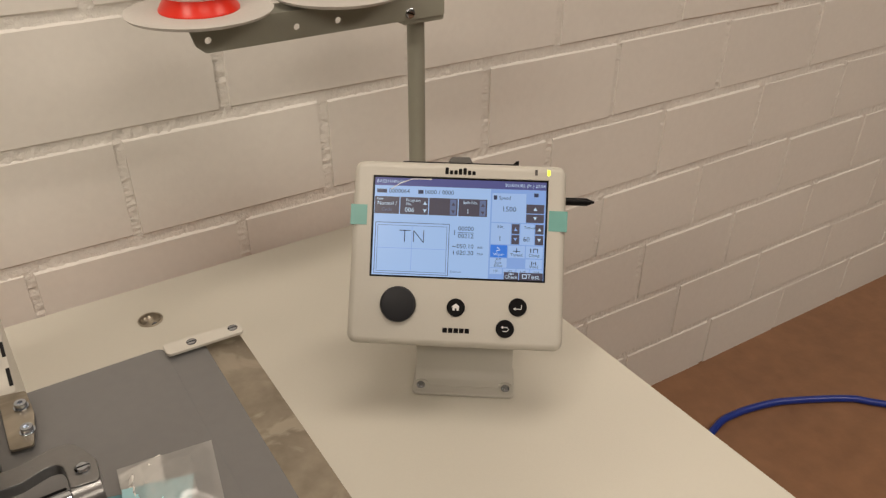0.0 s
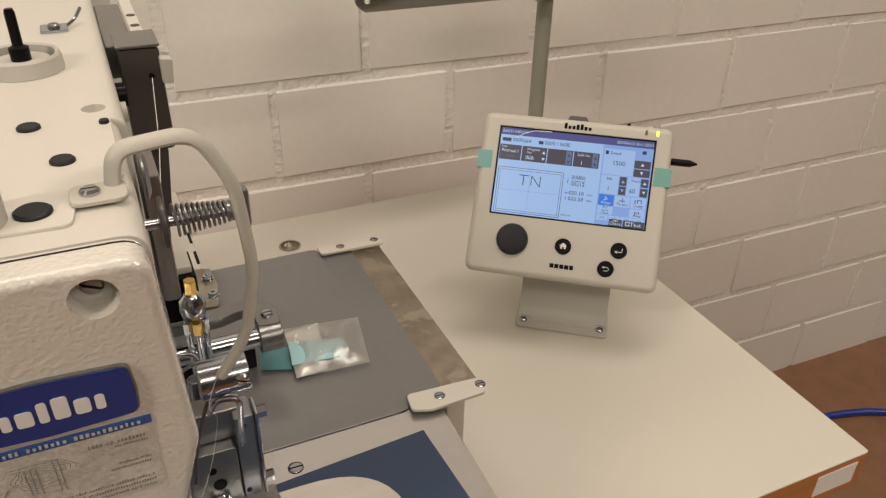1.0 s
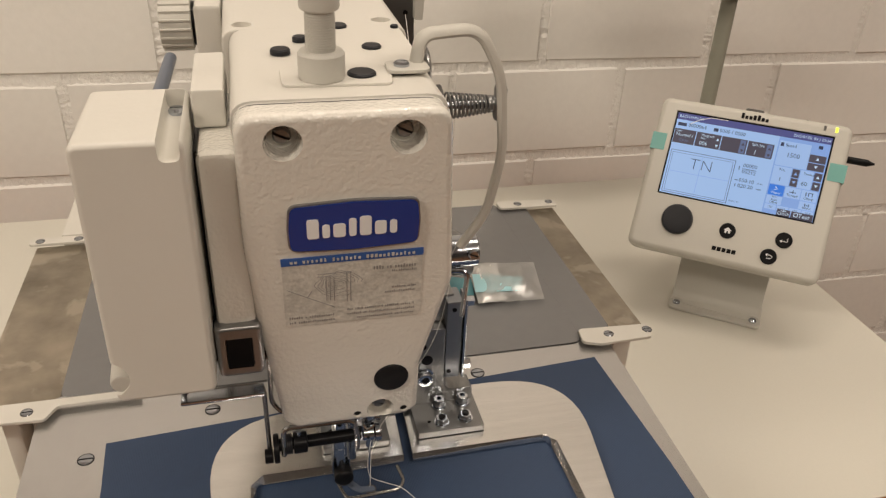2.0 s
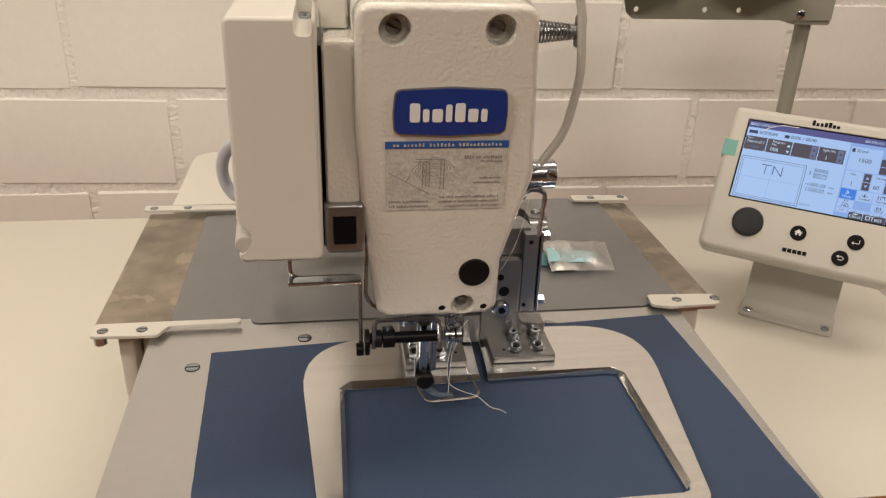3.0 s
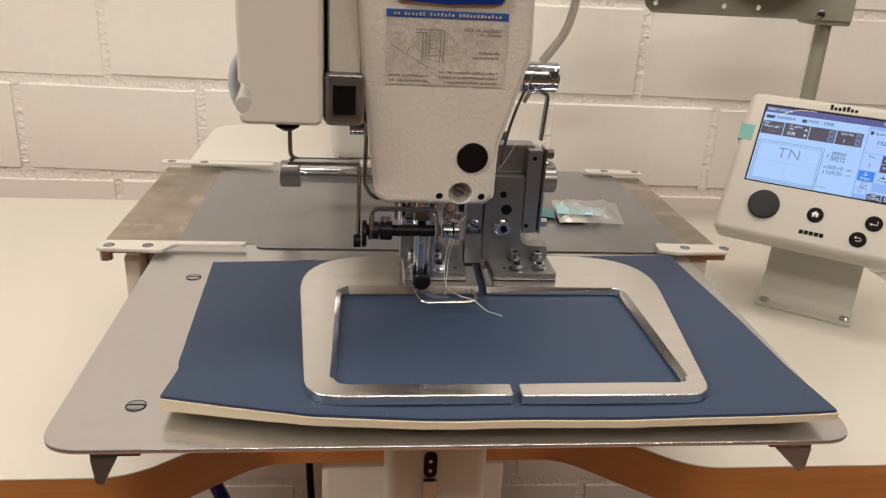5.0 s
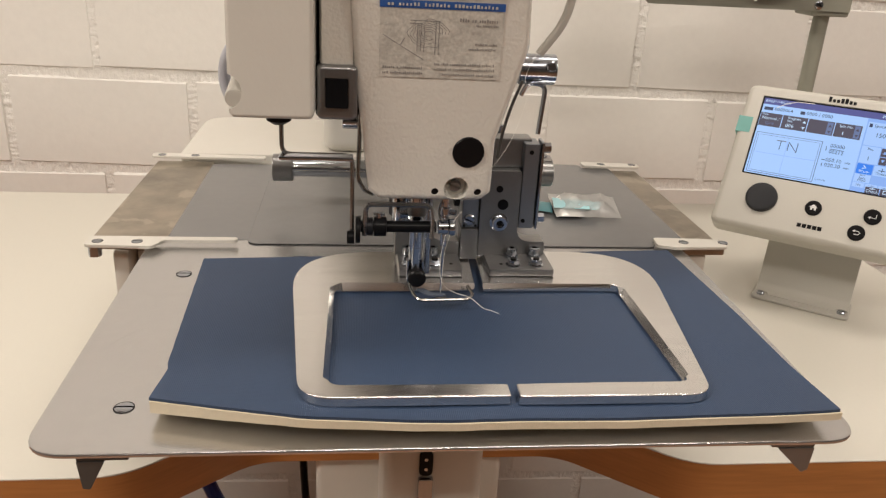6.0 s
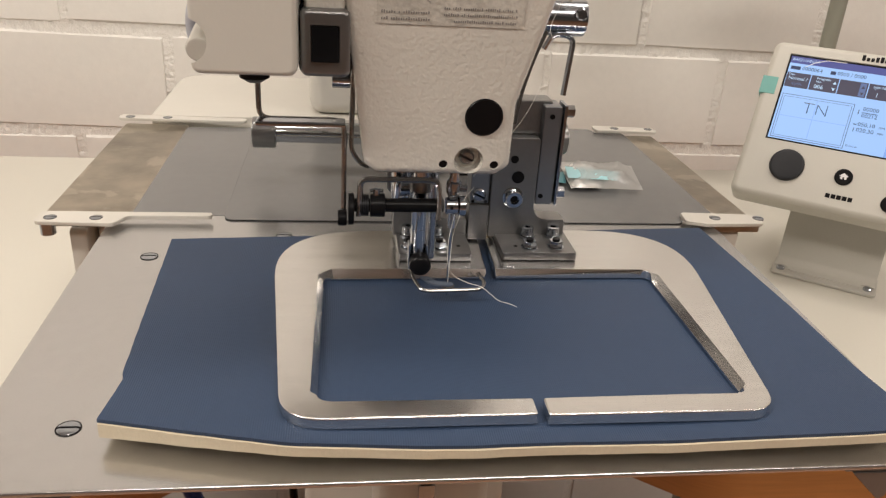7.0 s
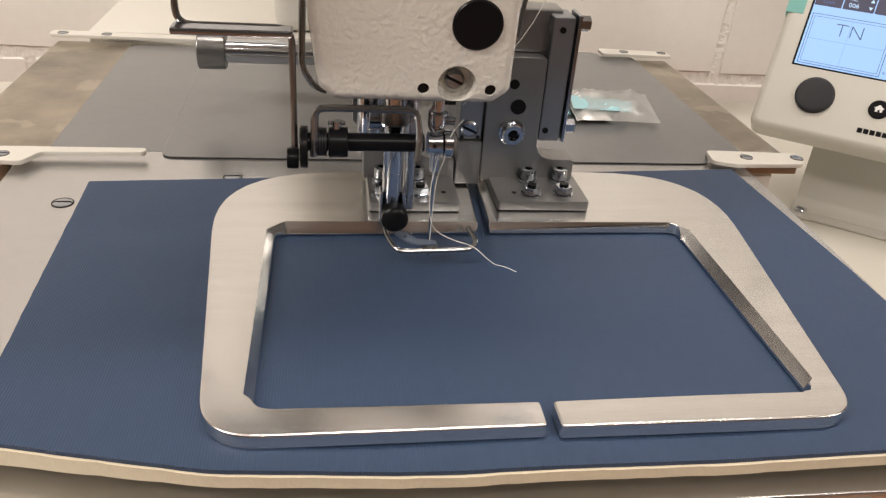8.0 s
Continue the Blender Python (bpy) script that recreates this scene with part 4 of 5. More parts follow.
wiper = part("wiper_shaft", merged(rod((-0.050, -0.141, 1.0025), (-0.008, -0.1405, 1.0025), 0.0033), rod((-0.0470, -0.141, 1.0025), (-0.0430, -0.141, 1.0025), 0.0050, bevel=0.0003), rod((-0.0425, -0.141, 1.0025), (-0.0355, -0.141, 1.0025), 0.0055, bevel=0.0006)), M["black"], machine, "black wiper shaft")
for k in range(4):
    part("spring_turn", rod((-0.0468 + k * 0.0010, -0.141, 1.0025), (-0.0462 + k * 0.0010, -0.141, 1.0025), 0.0053, sides=22), M["rubber"], wiper)
part("disc", rod((-0.0525, -0.141, 1.0005), (-0.0497, -0.141, 1.0005), 0.0076, sides=28, bevel=0.0006), M["black"], wiper, "black disc")
part("disc", rod((-0.0572, -0.141, 0.9960), (-0.0530, -0.141, 0.9960), 0.0038, sides=22, bevel=0.0005), M["black"], wiper, "black disc")
part("screw", merged(rod((-0.0395, -0.141, 1.0075), (-0.0395, -0.141, 1.0105), 0.0017, sides=14), rod((-0.0425, -0.141, 1.0098), (-0.0365, -0.141, 1.0098), 0.0008, sides=8)), M["steel"], wiper)
part("end_cap", merged(rod((-0.0068, -0.1405, 1.0025), (-0.0012, -0.1405, 1.0025), 0.0042, sides=22, bevel=0.0004), rod((-0.0009, -0.1405, 1.0025), (0.0026, -0.1405, 1.0025), 0.0050, sides=24, bevel=0.0008)), M["chrome"], wiper, "chromed end")
part("pinhole", rod((-0.0045, -0.1450, 1.0030), (-0.0045, -0.1440, 1.0030), 0.0008, sides=10), M["black"], wiper)
part("bail", tube(bent([(-0.0475, -0.1445, 0.9985), (-0.0470, -0.1445, 1.0165), (-0.0115, -0.1445, 1.0165), (-0.0100, -0.1450, 1.0040), (-0.0108, -0.1460, 0.9975)], 0.004), 0.0014, 8), M["wire"], machine, "bent wire bail")
part("thread", tube(smooth_path([(-0.002, -0.141, 1.000), (-0.0045, -0.142, 0.985), (-0.0038, -0.141, 0.972), (0.0000, -0.1375, 0.9640), (0.0070, -0.1385, 0.9605), (0.0140, -0.1425, 0.9598), (0.0210, -0.1485, 0.9560), (0.0255, -0.1500, 0.9552), (0.0295, -0.1535, 0.9550)]), 0.00016, 5), M["thread"], machine, "loose white thread end")
part("thread", tube(smooth_path([(0.0060, -0.141, 1.012), (0.0015, -0.1435, 1.007), (-0.0005, -0.1440, 0.998), (-0.0022, -0.139, 0.985), (-0.0030, -0.138, 0.960)]), 0.00015, 5), M["thread"], machine)
part("clamp_stud", rod((-0.0265, -0.118, 0.998), (-0.0265, -0.118, 1.020), 0.0050, sides=20, bevel=0.0006), M["chrome"], machine)
part("clamp_stud", rod((-0.0275, -0.126, 1.006), (-0.0225, -0.126, 1.006), 0.0042, sides=20, bevel=0.0006), M["steel"], machine)

# clamp brackets
Z0 = 0.9568
BASE = 0.0046
for x0, x1, y0, bolts, nuts, hole, xa, xb in ((-0.0255, 0.0140, -0.1065, ((-0.0190, -0.0835), (-0.0030, -0.0835)), ((-0.0192, -0.0985), (-0.0030, -0.0985)), (0.0078, -0.0965), -0.0270, -0.0045),
                                              (0.0310, 0.0725, -0.1050, ((0.0487, -0.0835), (0.0637, -0.0830)), ((0.0472, -0.0978), (0.0622, -0.0970)), (0.0398, -0.0962), 0.0268, 0.0520)):
    base = part("clamp_bracket", prism(rounded([(x0, y0), (x1, y0), (x1, -0.066), (x0, -0.066)], 0.0015), Z0, Z0 + BASE, bevel=0.0006), M["cast"], machine, "grey metal clamp bracket")
    for bx, by in bolts:
        part("bolt", hex_bolt((bx, by, Z0 + BASE), 0.0036, 0.0064), M["chrome"], base)
    for bx, by in nuts:
        part("nut", hex_nut((bx, by, Z0 + BASE), 0.0039, 0.0042), M["chrome"], base)
        part("stud", rod((bx, by, Z0 + BASE + 0.0020), (bx, by, Z0 + BASE + 0.0052), 0.0021, sides=14, bevel=0.0003), M["black"], base)
    part("hole", rod((*hole, Z0 + BASE - 0.0006), (*hole, Z0 + BASE + 0.0002), 0.0011, sides=12), M["black"], base)
    part("web", prism(rounded([(xa, Z0 + 0.003), (xb + 0.0190, Z0 + 0.003), (xb + 0.0190, 0.9705), (xb, 0.9705), (xb, 1.0180), (xa, 1.0180)], [0.001, 0.001, 0.002, 0.013, 0.002, 0.002]), -0.0795, -0.0665, axis="y", bevel=0.0006), M["cast"], base)
    mid = (xa + xb) / 2
    part("bolt", lathe([(0, 0.0028), (0.0024, 0.0028), (0.0026, 0.0052), (0.0044, 0.0052), (0.0050, 0.0046), (0.0050, 0.0014), (0.0060, 0.0012), (0.0060, 0), (0, 0)], (mid, -0.0795, 0.9840), "-y", 24), M["chrome"], base, "socket screw with washer")
    part("socket", rod((mid, -0.0827, 0.9840), (mid, -0.0815, 0.9840), 0.0023, sides=6), M["black"], base)
    for dx, dz, r in ((-0.001, 1.0060, 0.0022), (0.0018, 0.9957, 0.0035)):
        part("hole", rod((mid + dx, -0.0800, dz), (mid + dx, -0.0785, dz), r, sides=18), M["black"], base)
slide = part("slide_block", box(0.0525, 0.0626, -0.0785, -0.062, 0.9790, 1.0355, 0.0012), M["slate"], machine, "dark steel slide block")
part("slide_cap", box(0.0335, 0.0585, -0.072, -0.058, 1.0180, 1.0372, 0.0014), M["cast"], slide)
for z in (0.9850, 1.0320):
    part("bolt", rod((0.0650, -0.0735, z), (0.0700, -0.0735, z), 0.0034, sides=6, bevel=0.0003), M["chrome"], slide)
for x, z in ((0.0553, 0.9845), (0.0570, 1.0300)):
    part("hole", rod((x, -0.0790, z), (x, -0.0780, z), 0.0014, sides=14), M["black"], slide)
part("plate", box(0.0632, 0.0650, -0.0795, -0.066, 0.9790, 1.0365, 0.0006), M["steel"], slide)
part("slide_block", box(0.0155, 0.0262, -0.078, -0.064, 0.9792, 1.030, 0.0008), M["slate"], machine, "dark steel slide block")
part("slot_screw", screw_head((0.0203, -0.078, 0.9845), 0.0040, "-y"), M["steel"], machine)
for x in (0.0172, 0.0245):
    part("hole", rod((x, -0.0783, 0.9805), (x, -0.0778, 0.9805), 0.0009, sides=10), M["black"], machine)
part("lower_block", box(0.0150, 0.0268, -0.0795, -0.064, 0.9575, 0.9788, 0.001), M["cast"], machine)
ROD = (0.06, 0.9765)
part("lift_rod", rod((-0.108, *ROD), (0.095, *ROD), 0.0068, sides=24), M["chrome"], machine, "chromed lifting rod")
for x in (-0.1175, 0.0915):
    part("rod_collar", rod((x, *ROD), (x + 0.016, *ROD), 0.0108, sides=28, bevel=0.0012), M["cast"], machine, "grey collar")
arm_plate = part("lift_arm", prism(rounded([(0.020, 0.078), (0.070, 0.076), (0.0915, 0.083), (0.0920, 0.058), (0.1075, 0.056), (0.1085, 0.074), (0.0990, 0.097), (0.070, 0.090), (0.020, 0.094)], [0.002, 0.012, 0.008, 0.002, 0.004, 0.012, 0.014, 0.02, 0.002]), 0.9800, 0.9880, bevel=0.0012), M["cast"], machine, "hooked grey lifting arm")
part("screw", screw_head((0.1005, 0.069, 0.9880), 0.0042), M["steel"], arm_plate)
# Black box in the space between rod and lifting arm.
part("arm_foot", box(0.030, 0.0900, 0.0700, 0.0800, 0.9430, 0.9700, 0.001), M["black"], machine, "dark block behind the lifting rod")
flange = part("flange", prism(rounded([(0.0645, 0.157), (0.0785, 0.155), (0.0835, 0.186), (0.0820, 0.214), (0.0645, 0.218)], 0.003), 0.9430, 0.9450, bevel=0.0004), M["stained"], machine, "steel flange with two screws")
for y in (0.170, 0.197):
    part("screw", hex_bolt((0.077, y, 0.9450), 0.0040, 0.0045), M["steel"], flange)
# The black boxes stand in for the shaded void beside the flange.
part("guide_block", box(0.0, 0.0515, 0.150, 0.211, 0.9430, 0.9640, 0.0012), M["black"], machine)
part("guide_side", box(0.0518, 0.0575, 0.158, 0.213, 0.9430, 0.9640, 0.0012), M["stained"], machine, "pale side plate")
part("guide_gap", box(0.005, 0.058, 0.135, 0.1495, 0.9430, 0.9600, 0.001), M["black"], machine)
for y0, y1 in ((0.226, 0.248), (0.264, 0.284), (0.300, 0.334)):
    part("slot", box(0.0732, 0.0758, y0, y1, 0.9420, 0.9447, 0.0003), M["black"], machine, "dark mark along the rear bed")


# ---- operation panel ----
U, V = Vector((0.8015, -0.598, 0.0)).normalized(), Vector((0.324, 0.4353, 0.84)).normalized()
N = U.cross(V)
V = N.cross(U)
PANEL = Matrix(((U.x, V.x, N.x, 0.4316), (U.y, V.y, N.y, 0.1935), (U.z, V.z, N.z, 0.9513), (0, 0, 0, 1)))


def operation_panel():
    panel = thing("operation_panel", (0.44, 0.205, 0.79), "off-white touch panel with lit screen on a bracket", "control panel")

    def piece(name, bm, mat, parent, label=""):
        return part(name, moved(bm, PANEL), mat, parent, label)

    def slab(u0, u1, v0, v1, w0, w1, r=0.0, bevel=0.0, seg=2):
        pts = [(u0, v0), (u1, v0), (u1, v1), (u0, v1)]
        return prism(rounded(pts, r) if r else pts, w0, w1, bevel=bevel, seg=seg)

    shell = carve(prism(rounded([(-0.0960, -0.082), (0.0960, -0.082), (0.0945, 0.082), (-0.0945, 0.082)], 0.010, 6), -0.034, 0.0, bevel=0.0065, seg=4),
                  [slab(-0.0775, 0.079, -0.022, 0.069, -0.0012, 0.01)])
    housing = piece("housing", shell, M["plastic"], panel, "off-white plastic housing")
    screen = piece("screen", slab(-0.0772, 0.0787, -0.0217, 0.0687, -0.0022, -0.0011), M["black"], panel, "lit colour touch screen")
    lit = dict(field=glow("screen_pale_blue", (0.42, 0.63, 1.0), 1.0), bar=glow("screen_violet", (0.10, 0.11, 0.36), 0.8), dark=glow("screen_dark", (0.085, 0.075, 0.115), 0.8),
               side=glow("screen_side", (0.30, 0.50, 0.98), 0.9), white=glow("screen_white", (0.62, 0.80, 1.0), 1.0), pale=glow("screen_button", (0.42, 0.62, 1.0), 0.98), blue=glow("screen_blue", (0.03, 0.22, 0.85), 1.0),
               ink=glow("screen_ink", (0.03, 0.045, 0.12), 0.8), grey=glow("screen_grey", (0.16, 0.22, 0.42), 0.8))

    def px(x, y):
        """Screen units: 0 to 720 across and 0 to 420 down."""
        return -0.0755 + x / 720 * 0.1525, 0.067 - y / 420 * 0.087

    def tile(name, x0, y0, x1, y1, mat, level, parent=screen):
        (u0, v1), (u1, v0) = px(x0, y0), px(x1, y1)
        return piece(name, slab(u0, u1, v0, v1, -0.0012, -0.0010 + level * 0.00012), lit[mat], parent)

    def words(t, x, y, size, mat, level=4, align="LEFT"):
        u, v = px(x, y)
        return piece("writing", text_bm(t, size / 420 * 0.087, Matrix.Translation((u, v, -0.0010 + level * 0.00012)), align=align), lit[mat], screen)

    tile("field", 0, 0, 720, 420, "field", 0)
    tile("header", 0, 0, 720, 34, "bar", 1)
    tile("side_field", 490, 34, 720, 420, "side", 1)
    for x0, x1 in ((2, 106), (110, 228), (232, 352), (356, 476)):
        tile("button", x0, 82, x1, 156, "dark", 2)
    for x in (214, 334, 458):
        tile("arrow_strip", x - 14, 86, x + 12, 152, "grey" if x > 300 else "dark", 3)
    tile("pattern_frame", 8, 192, 322, 414, "grey", 2)
    tile("pattern_field", 11, 195, 319, 411, "field", 3)
    tile("pattern_frame", 18, 204, 312, 404, "grey", 4)
    tile("pattern_field", 20, 206, 310, 402, "field", 5)
    tile("axis", 164, 206, 166, 402, "side", 6)
    tile("axis", 20, 302, 310, 304, "side", 6)
    for a, b in (((112, 226), (158, 226)), ((134, 226), (134, 276)), ((172, 274), (172, 226)), ((172, 226), (214, 276)), ((214, 276), (214, 224))):
        (ax, ay), (bx, by) = px(*a), px(*b)
        piece("stitch_line", tube([(ax, ay, -0.0002), (bx, by, -0.0002)], 0.00042, 5), lit["ink"], screen)
    tile("button", 640, 96, 714, 134, "dark", 2)
    tile("button", 640, 138, 714, 174, "dark", 2)
    tile("button", 496, 52, 638, 176, "pale", 2)
    tile("button", 496, 180, 578, 270, "pale", 2)
    tile("button", 618, 180, 676, 270, "pale", 2)
    tile("button", 582, 182, 614, 224, "dark", 2)
    tile("button", 582, 228, 614, 268, "dark", 2)
    tile("button", 680, 182, 714, 222, "dark", 2)
    tile("button", 680, 228, 714, 268, "dark", 2)
    for i, mat in enumerate(("blue", "pale", "pale")):
        tile("button", 496 + i * 74, 274, 566 + i * 74, 326, mat, 2)
    for i in range(3):
        tile("button", 496 + i * 74, 330, 566 + i * 74, 370, "pale" if i != 1 else "side", 2)
    for i in range(4):
        tile("button", 496 + i * 56, 373, 548 + i * 56, 398, "pale", 2)
        words(str(101 + i), 522 + i * 56, 386, 17, "grey", 4, "CENTER")
    tile("button", 556, 388, 616, 420, "dark", 5)
    tile("button", 620, 388, 718, 420, "dark", 5)
    for t, x, y, s, mat, al in (("BAS311HN-SA", 8, 17, 20, "white", "LEFT"), ("2015/01/02 (Fr.) 23:54", 716, 18, 19, "white", "RIGHT"), ("0000064", 60, 58, 26, "ink", "LEFT"),
                                ("0000 / 0000", 212, 58, 26, "ink", "LEFT"), ("Type", 8, 92, 15, "white", "LEFT"), ("Normal /", 54, 112, 23, "white", "CENTER"), ("Cycle", 54, 138, 20, "grey", "CENTER"),
                                ("Program", 134, 96, 18, "white", "LEFT"), ("No.", 134, 112, 17, "white", "LEFT"), ("006", 150, 138, 28, "white", "CENTER"), ("Split No.", 374, 98, 18, "white", "LEFT"),
                                ("1", 396, 136, 28, "white", "CENTER"), ("Speed", 524, 72, 21, "ink", "LEFT"), ("1500", 568, 120, 31, "ink", "CENTER"), ("No.", 522, 196, 19, "ink", "LEFT"),
                                ("1", 534, 246, 29, "ink", "CENTER"), ("Tension", 632, 196, 17, "ink", "LEFT"), ("60", 644, 246, 29, "ink", "CENTER"), ("00000", 358, 210, 27, "ink", "LEFT"),
                                ("00212", 358, 242, 27, "ink", "LEFT"), ("050.10", 354, 286, 27, "ink", "LEFT"), ("mm", 440, 287, 17, "ink", "LEFT"), ("020.30", 354, 314, 27, "ink", "LEFT"), ("mm", 440, 315, 17, "ink", "LEFT"),
                                ("Thread", 605, 314, 18, "ink", "CENTER"), ("Clamp", 679, 314, 18, "ink", "CENTER"), ("Wiper", 531, 314, 18, "white", "CENTER"), ("X-Y", 531, 336, 15, "ink", "CENTER"), ("Scale", 531, 350, 15, "ink", "CENTER"),
                                ("Offset", 531, 363, 15, "ink", "CENTER"), ("Wind", 679, 362, 17, "ink", "CENTER"), ("Endcode", 330, 396, 14, "grey", "LEFT"), ("Check", 586, 409, 21, "white", "CENTER"), ("Test", 678, 405, 29, "white", "CENTER")):
        words(t, x, y, s, mat, 7, al)
    tile("rule", 356, 226, 424, 228, "ink", 4)
    for x, y, up, mat in ((214, 106, 1, "white"), (214, 140, -1, "white"), (334, 106, 1, "dark"), (334, 140, -1, "dark"), (458, 106, 1, "dark"), (458, 140, -1, "dark"), (677, 115, 1, "white"), (677, 156, -1, "white"), (598, 204, 1, "side"), (598, 248, -1, "side"), (697, 202, 1, "white"), (697, 248, -1, "white")):
        pts = [px(x - 8, y + 7 * up), px(x + 8, y + 7 * up), px(x, y - 7 * up)]
        piece("arrow", prism(pts if up < 0 else pts, -0.0006, -0.0003), lit[mat], screen)
    for x0, y0, x1, y1 in ((590, 296, 620, 299), (604, 284, 607, 304), (662, 284, 666, 302), (674, 284, 694, 287), (674, 284, 677, 302), (691, 284, 694, 302), (668, 340, 672, 354), (684, 340, 688, 354), (676, 344, 680, 350), (342, 216, 345, 238), (336, 286, 350, 289), (341, 306, 344, 322), (574, 394, 598, 397), (584, 391, 587, 401), (632, 394, 650, 397), (632, 394, 635, 412), (632, 410, 650, 413), (648, 394, 651, 413), (502, 62, 516, 80), (670, 48, 688, 64), (10, 50, 52, 66), (184, 50, 206, 66)):
        tile("symbol", x0, y0, x1, y1, "ink" if y0 < 388 or x0 < 540 else "white", 6)
    piece("symbol", tube([(*px(520, 300), -0.0002), (*px(536, 294), -0.0002), (*px(524, 284), -0.0002)], 0.0005, 5), lit["white"], screen)
    # a torn edge of the protective film
    piece("film_edge", tube([(*px(70, 50), 0.0002), (*px(110, 22), 0.0005), (*px(160, 4), 0.0006), (*px(240, 2), 0.0003)], 0.0004, 5), M["thread"], panel)
    piece("led", slab(0.0775, 0.0798, 0.0730, 0.0780, -0.0004, 0.0005), glow("led_yellow", (0.8, 0.85, 0.05), 3.0), panel, "lit yellow indicator")
    piece("led", slab(0.0665, 0.0688, 0.0730, 0.0780, -0.0004, 0.0004), M["dark_metal"], panel, "unlit indicator")
    # the maker's marks, as plain bars
    for i, h in enumerate((0.0060, 0.0035, 0.0038, 0.0052, 0.0060, 0.0038, 0.0034)):
        piece("mark", slab(-0.0130 + i * 0.0040, -0.0130 + i * 0.0040 + 0.0030, 0.0715, 0.0715 + h, -0.0002, 0.0003, 0.001), M["black"], panel)
    for i in range(5):
        piece("mark", slab(-0.0100 + i * 0.0049, -0.0100 + i * 0.0049 + 0.0040, -0.0690, -0.0648, -0.0002, 0.0003), M["black"], panel)
    dial = piece("dial", lathe([(0, 0.0045), (0.0125, 0.0048), (0.0150, 0.0040), (0.0160, 0.0020), (0.0160, -0.001), (0, -0.001)], (-0.0505, -0.0455, 0.0)), M["rubber"], panel, "round dark dial")
    for u, v, kind in ((0.0010, -0.0465, "home"), (0.0555, -0.0440, "enter"), (0.0450, -0.0635, "back")):
        key = piece("button", lathe([(0, 0.0018), (0.0070, 0.0020), (0.0080, 0.0012), (0.0082, -0.001), (0, -0.001)], (u, v, 0.0)), M["black"], panel, "round black button with white sign")
        if kind == "home":
            piece("sign", prism([(u - 0.0028, v - 0.0026), (u - 0.0008, v - 0.0026), (u - 0.0008, v - 0.0006), (u + 0.0008, v - 0.0006), (u + 0.0008, v - 0.0026), (u + 0.0028, v - 0.0026), (u + 0.0028, v + 0.0004), (u + 0.0040, v + 0.0004), (u, v + 0.0036), (u - 0.0040, v + 0.0004), (u - 0.0028, v + 0.0004)], 0.0019, 0.0024), M["white_ink"], key)
        elif kind == "enter":
            piece("sign", merged(tube([(u + 0.0032, v + 0.0025, 0.0022), (u + 0.0032, v - 0.0015, 0.0022), (u - 0.0028, v - 0.0015, 0.0022)], 0.0004, 5), prism([(u - 0.0040, v - 0.0015), (u - 0.0018, v - 0.0030), (u - 0.0018, v)], 0.0019, 0.0024)), M["white_ink"], key)
        else:
            piece("sign", merged(tube([(u - 0.0025, v + 0.0015, 0.0022), (u + 0.0018, v + 0.0015, 0.0022), (u + 0.0032, v, 0.0022), (u + 0.0018, v - 0.0020, 0.0022), (u - 0.0020, v - 0.0020, 0.0022)], 0.0004, 5), prism([(u - 0.0038, v + 0.0015), (u - 0.0016, v), (u - 0.0016, v + 0.0030)], 0.0019, 0.0024)), M["white_ink"], key)
    for u0, u1, in ((-0.0962, -0.0815), (0.0800, 0.0962)):
        piece("tape", slab(u0, u1, 0.0240, 0.0420, -0.012, 0.0004), M["teal"], panel, "strip of teal tape")
    # back plate, stylus and bracket
    piece("back_plate", slab(-0.055, 0.052, 0.072, 0.0865, -0.046, -0.030, 0.002, 0.001), M["black"], panel, "black rear plate")
    piece("nub", prism(rounded([(-0.0140, 0.084), (0.0120, 0.084), (0.0075, 0.0925), (-0.0095, 0.0925)], 0.002), -0.048, -0.034, bevel=0.001), M["dark_metal"], panel)
    piece("clip", prism([(0.046, 0.085), (0.053, 0.085), (0.0535, 0.0905), (0.051, 0.0905)], -0.042, -0.037), M["black"], panel)
    piece("stylus", merged(rod((0.080, 0.053, -0.022), (0.1155, 0.053, -0.022), 0.0036, sides=18), rod((0.1155, 0.053, -0.022), (0.1205, 0.053, -0.022), 0.0034, 0.0014, sides=18), rod((0.1205, 0.053, -0.022), (0.1220, 0.053, -0.022), 0.0012, sides=10)), M["black"], panel, "black stylus in its holder")
    # bracket on the table
    yaw = math.degrees(math.atan2(U.y, U.x))
    stand = Matrix.Translation((0.4555, 0.2120, 0.7903)) @ pose(0, 0, 0, 0, 0, yaw)
    fillet = prism([(-0.0240, 0.0025), (-0.0235, 0.0042), (-0.0160, 0.0052), (-0.0105, 0.0085), (-0.0080, 0.0130), (0.048, 0.196), (0.052, 0.196), (-0.002, 0.0105), (-0.004, 0.0025)], -0.0485, 0.0485, axis="x", bevel=0.0008)
    fillet = carve(fillet, [merged(rod((u, -0.0235, 0.0030), (u, -0.0235, 0.0300), 0.0075, sides=28)) for u in (-0.0420, 0.0420)])
    bracket = part("bracket", moved(fillet, stand), M["plastic"], panel, "bent off-white metal bracket")
    part("flange", moved(prism(rounded([(-0.0505, -0.0350), (0.0505, -0.0350), (0.0505, 0.010), (-0.0505, 0.010)], [0.007, 0.007, 0.002, 0.002], 6), 0.0, 0.0036, bevel=0.0012, seg=3), stand), M["plastic"], bracket)
    for u in (-0.0420, 0.0420):
        part("screw", moved(screw_head((u, -0.0245, 0.0036), 0.0042, height=0.0030), stand), M["steel"], bracket)
    return panel


operation_panel()


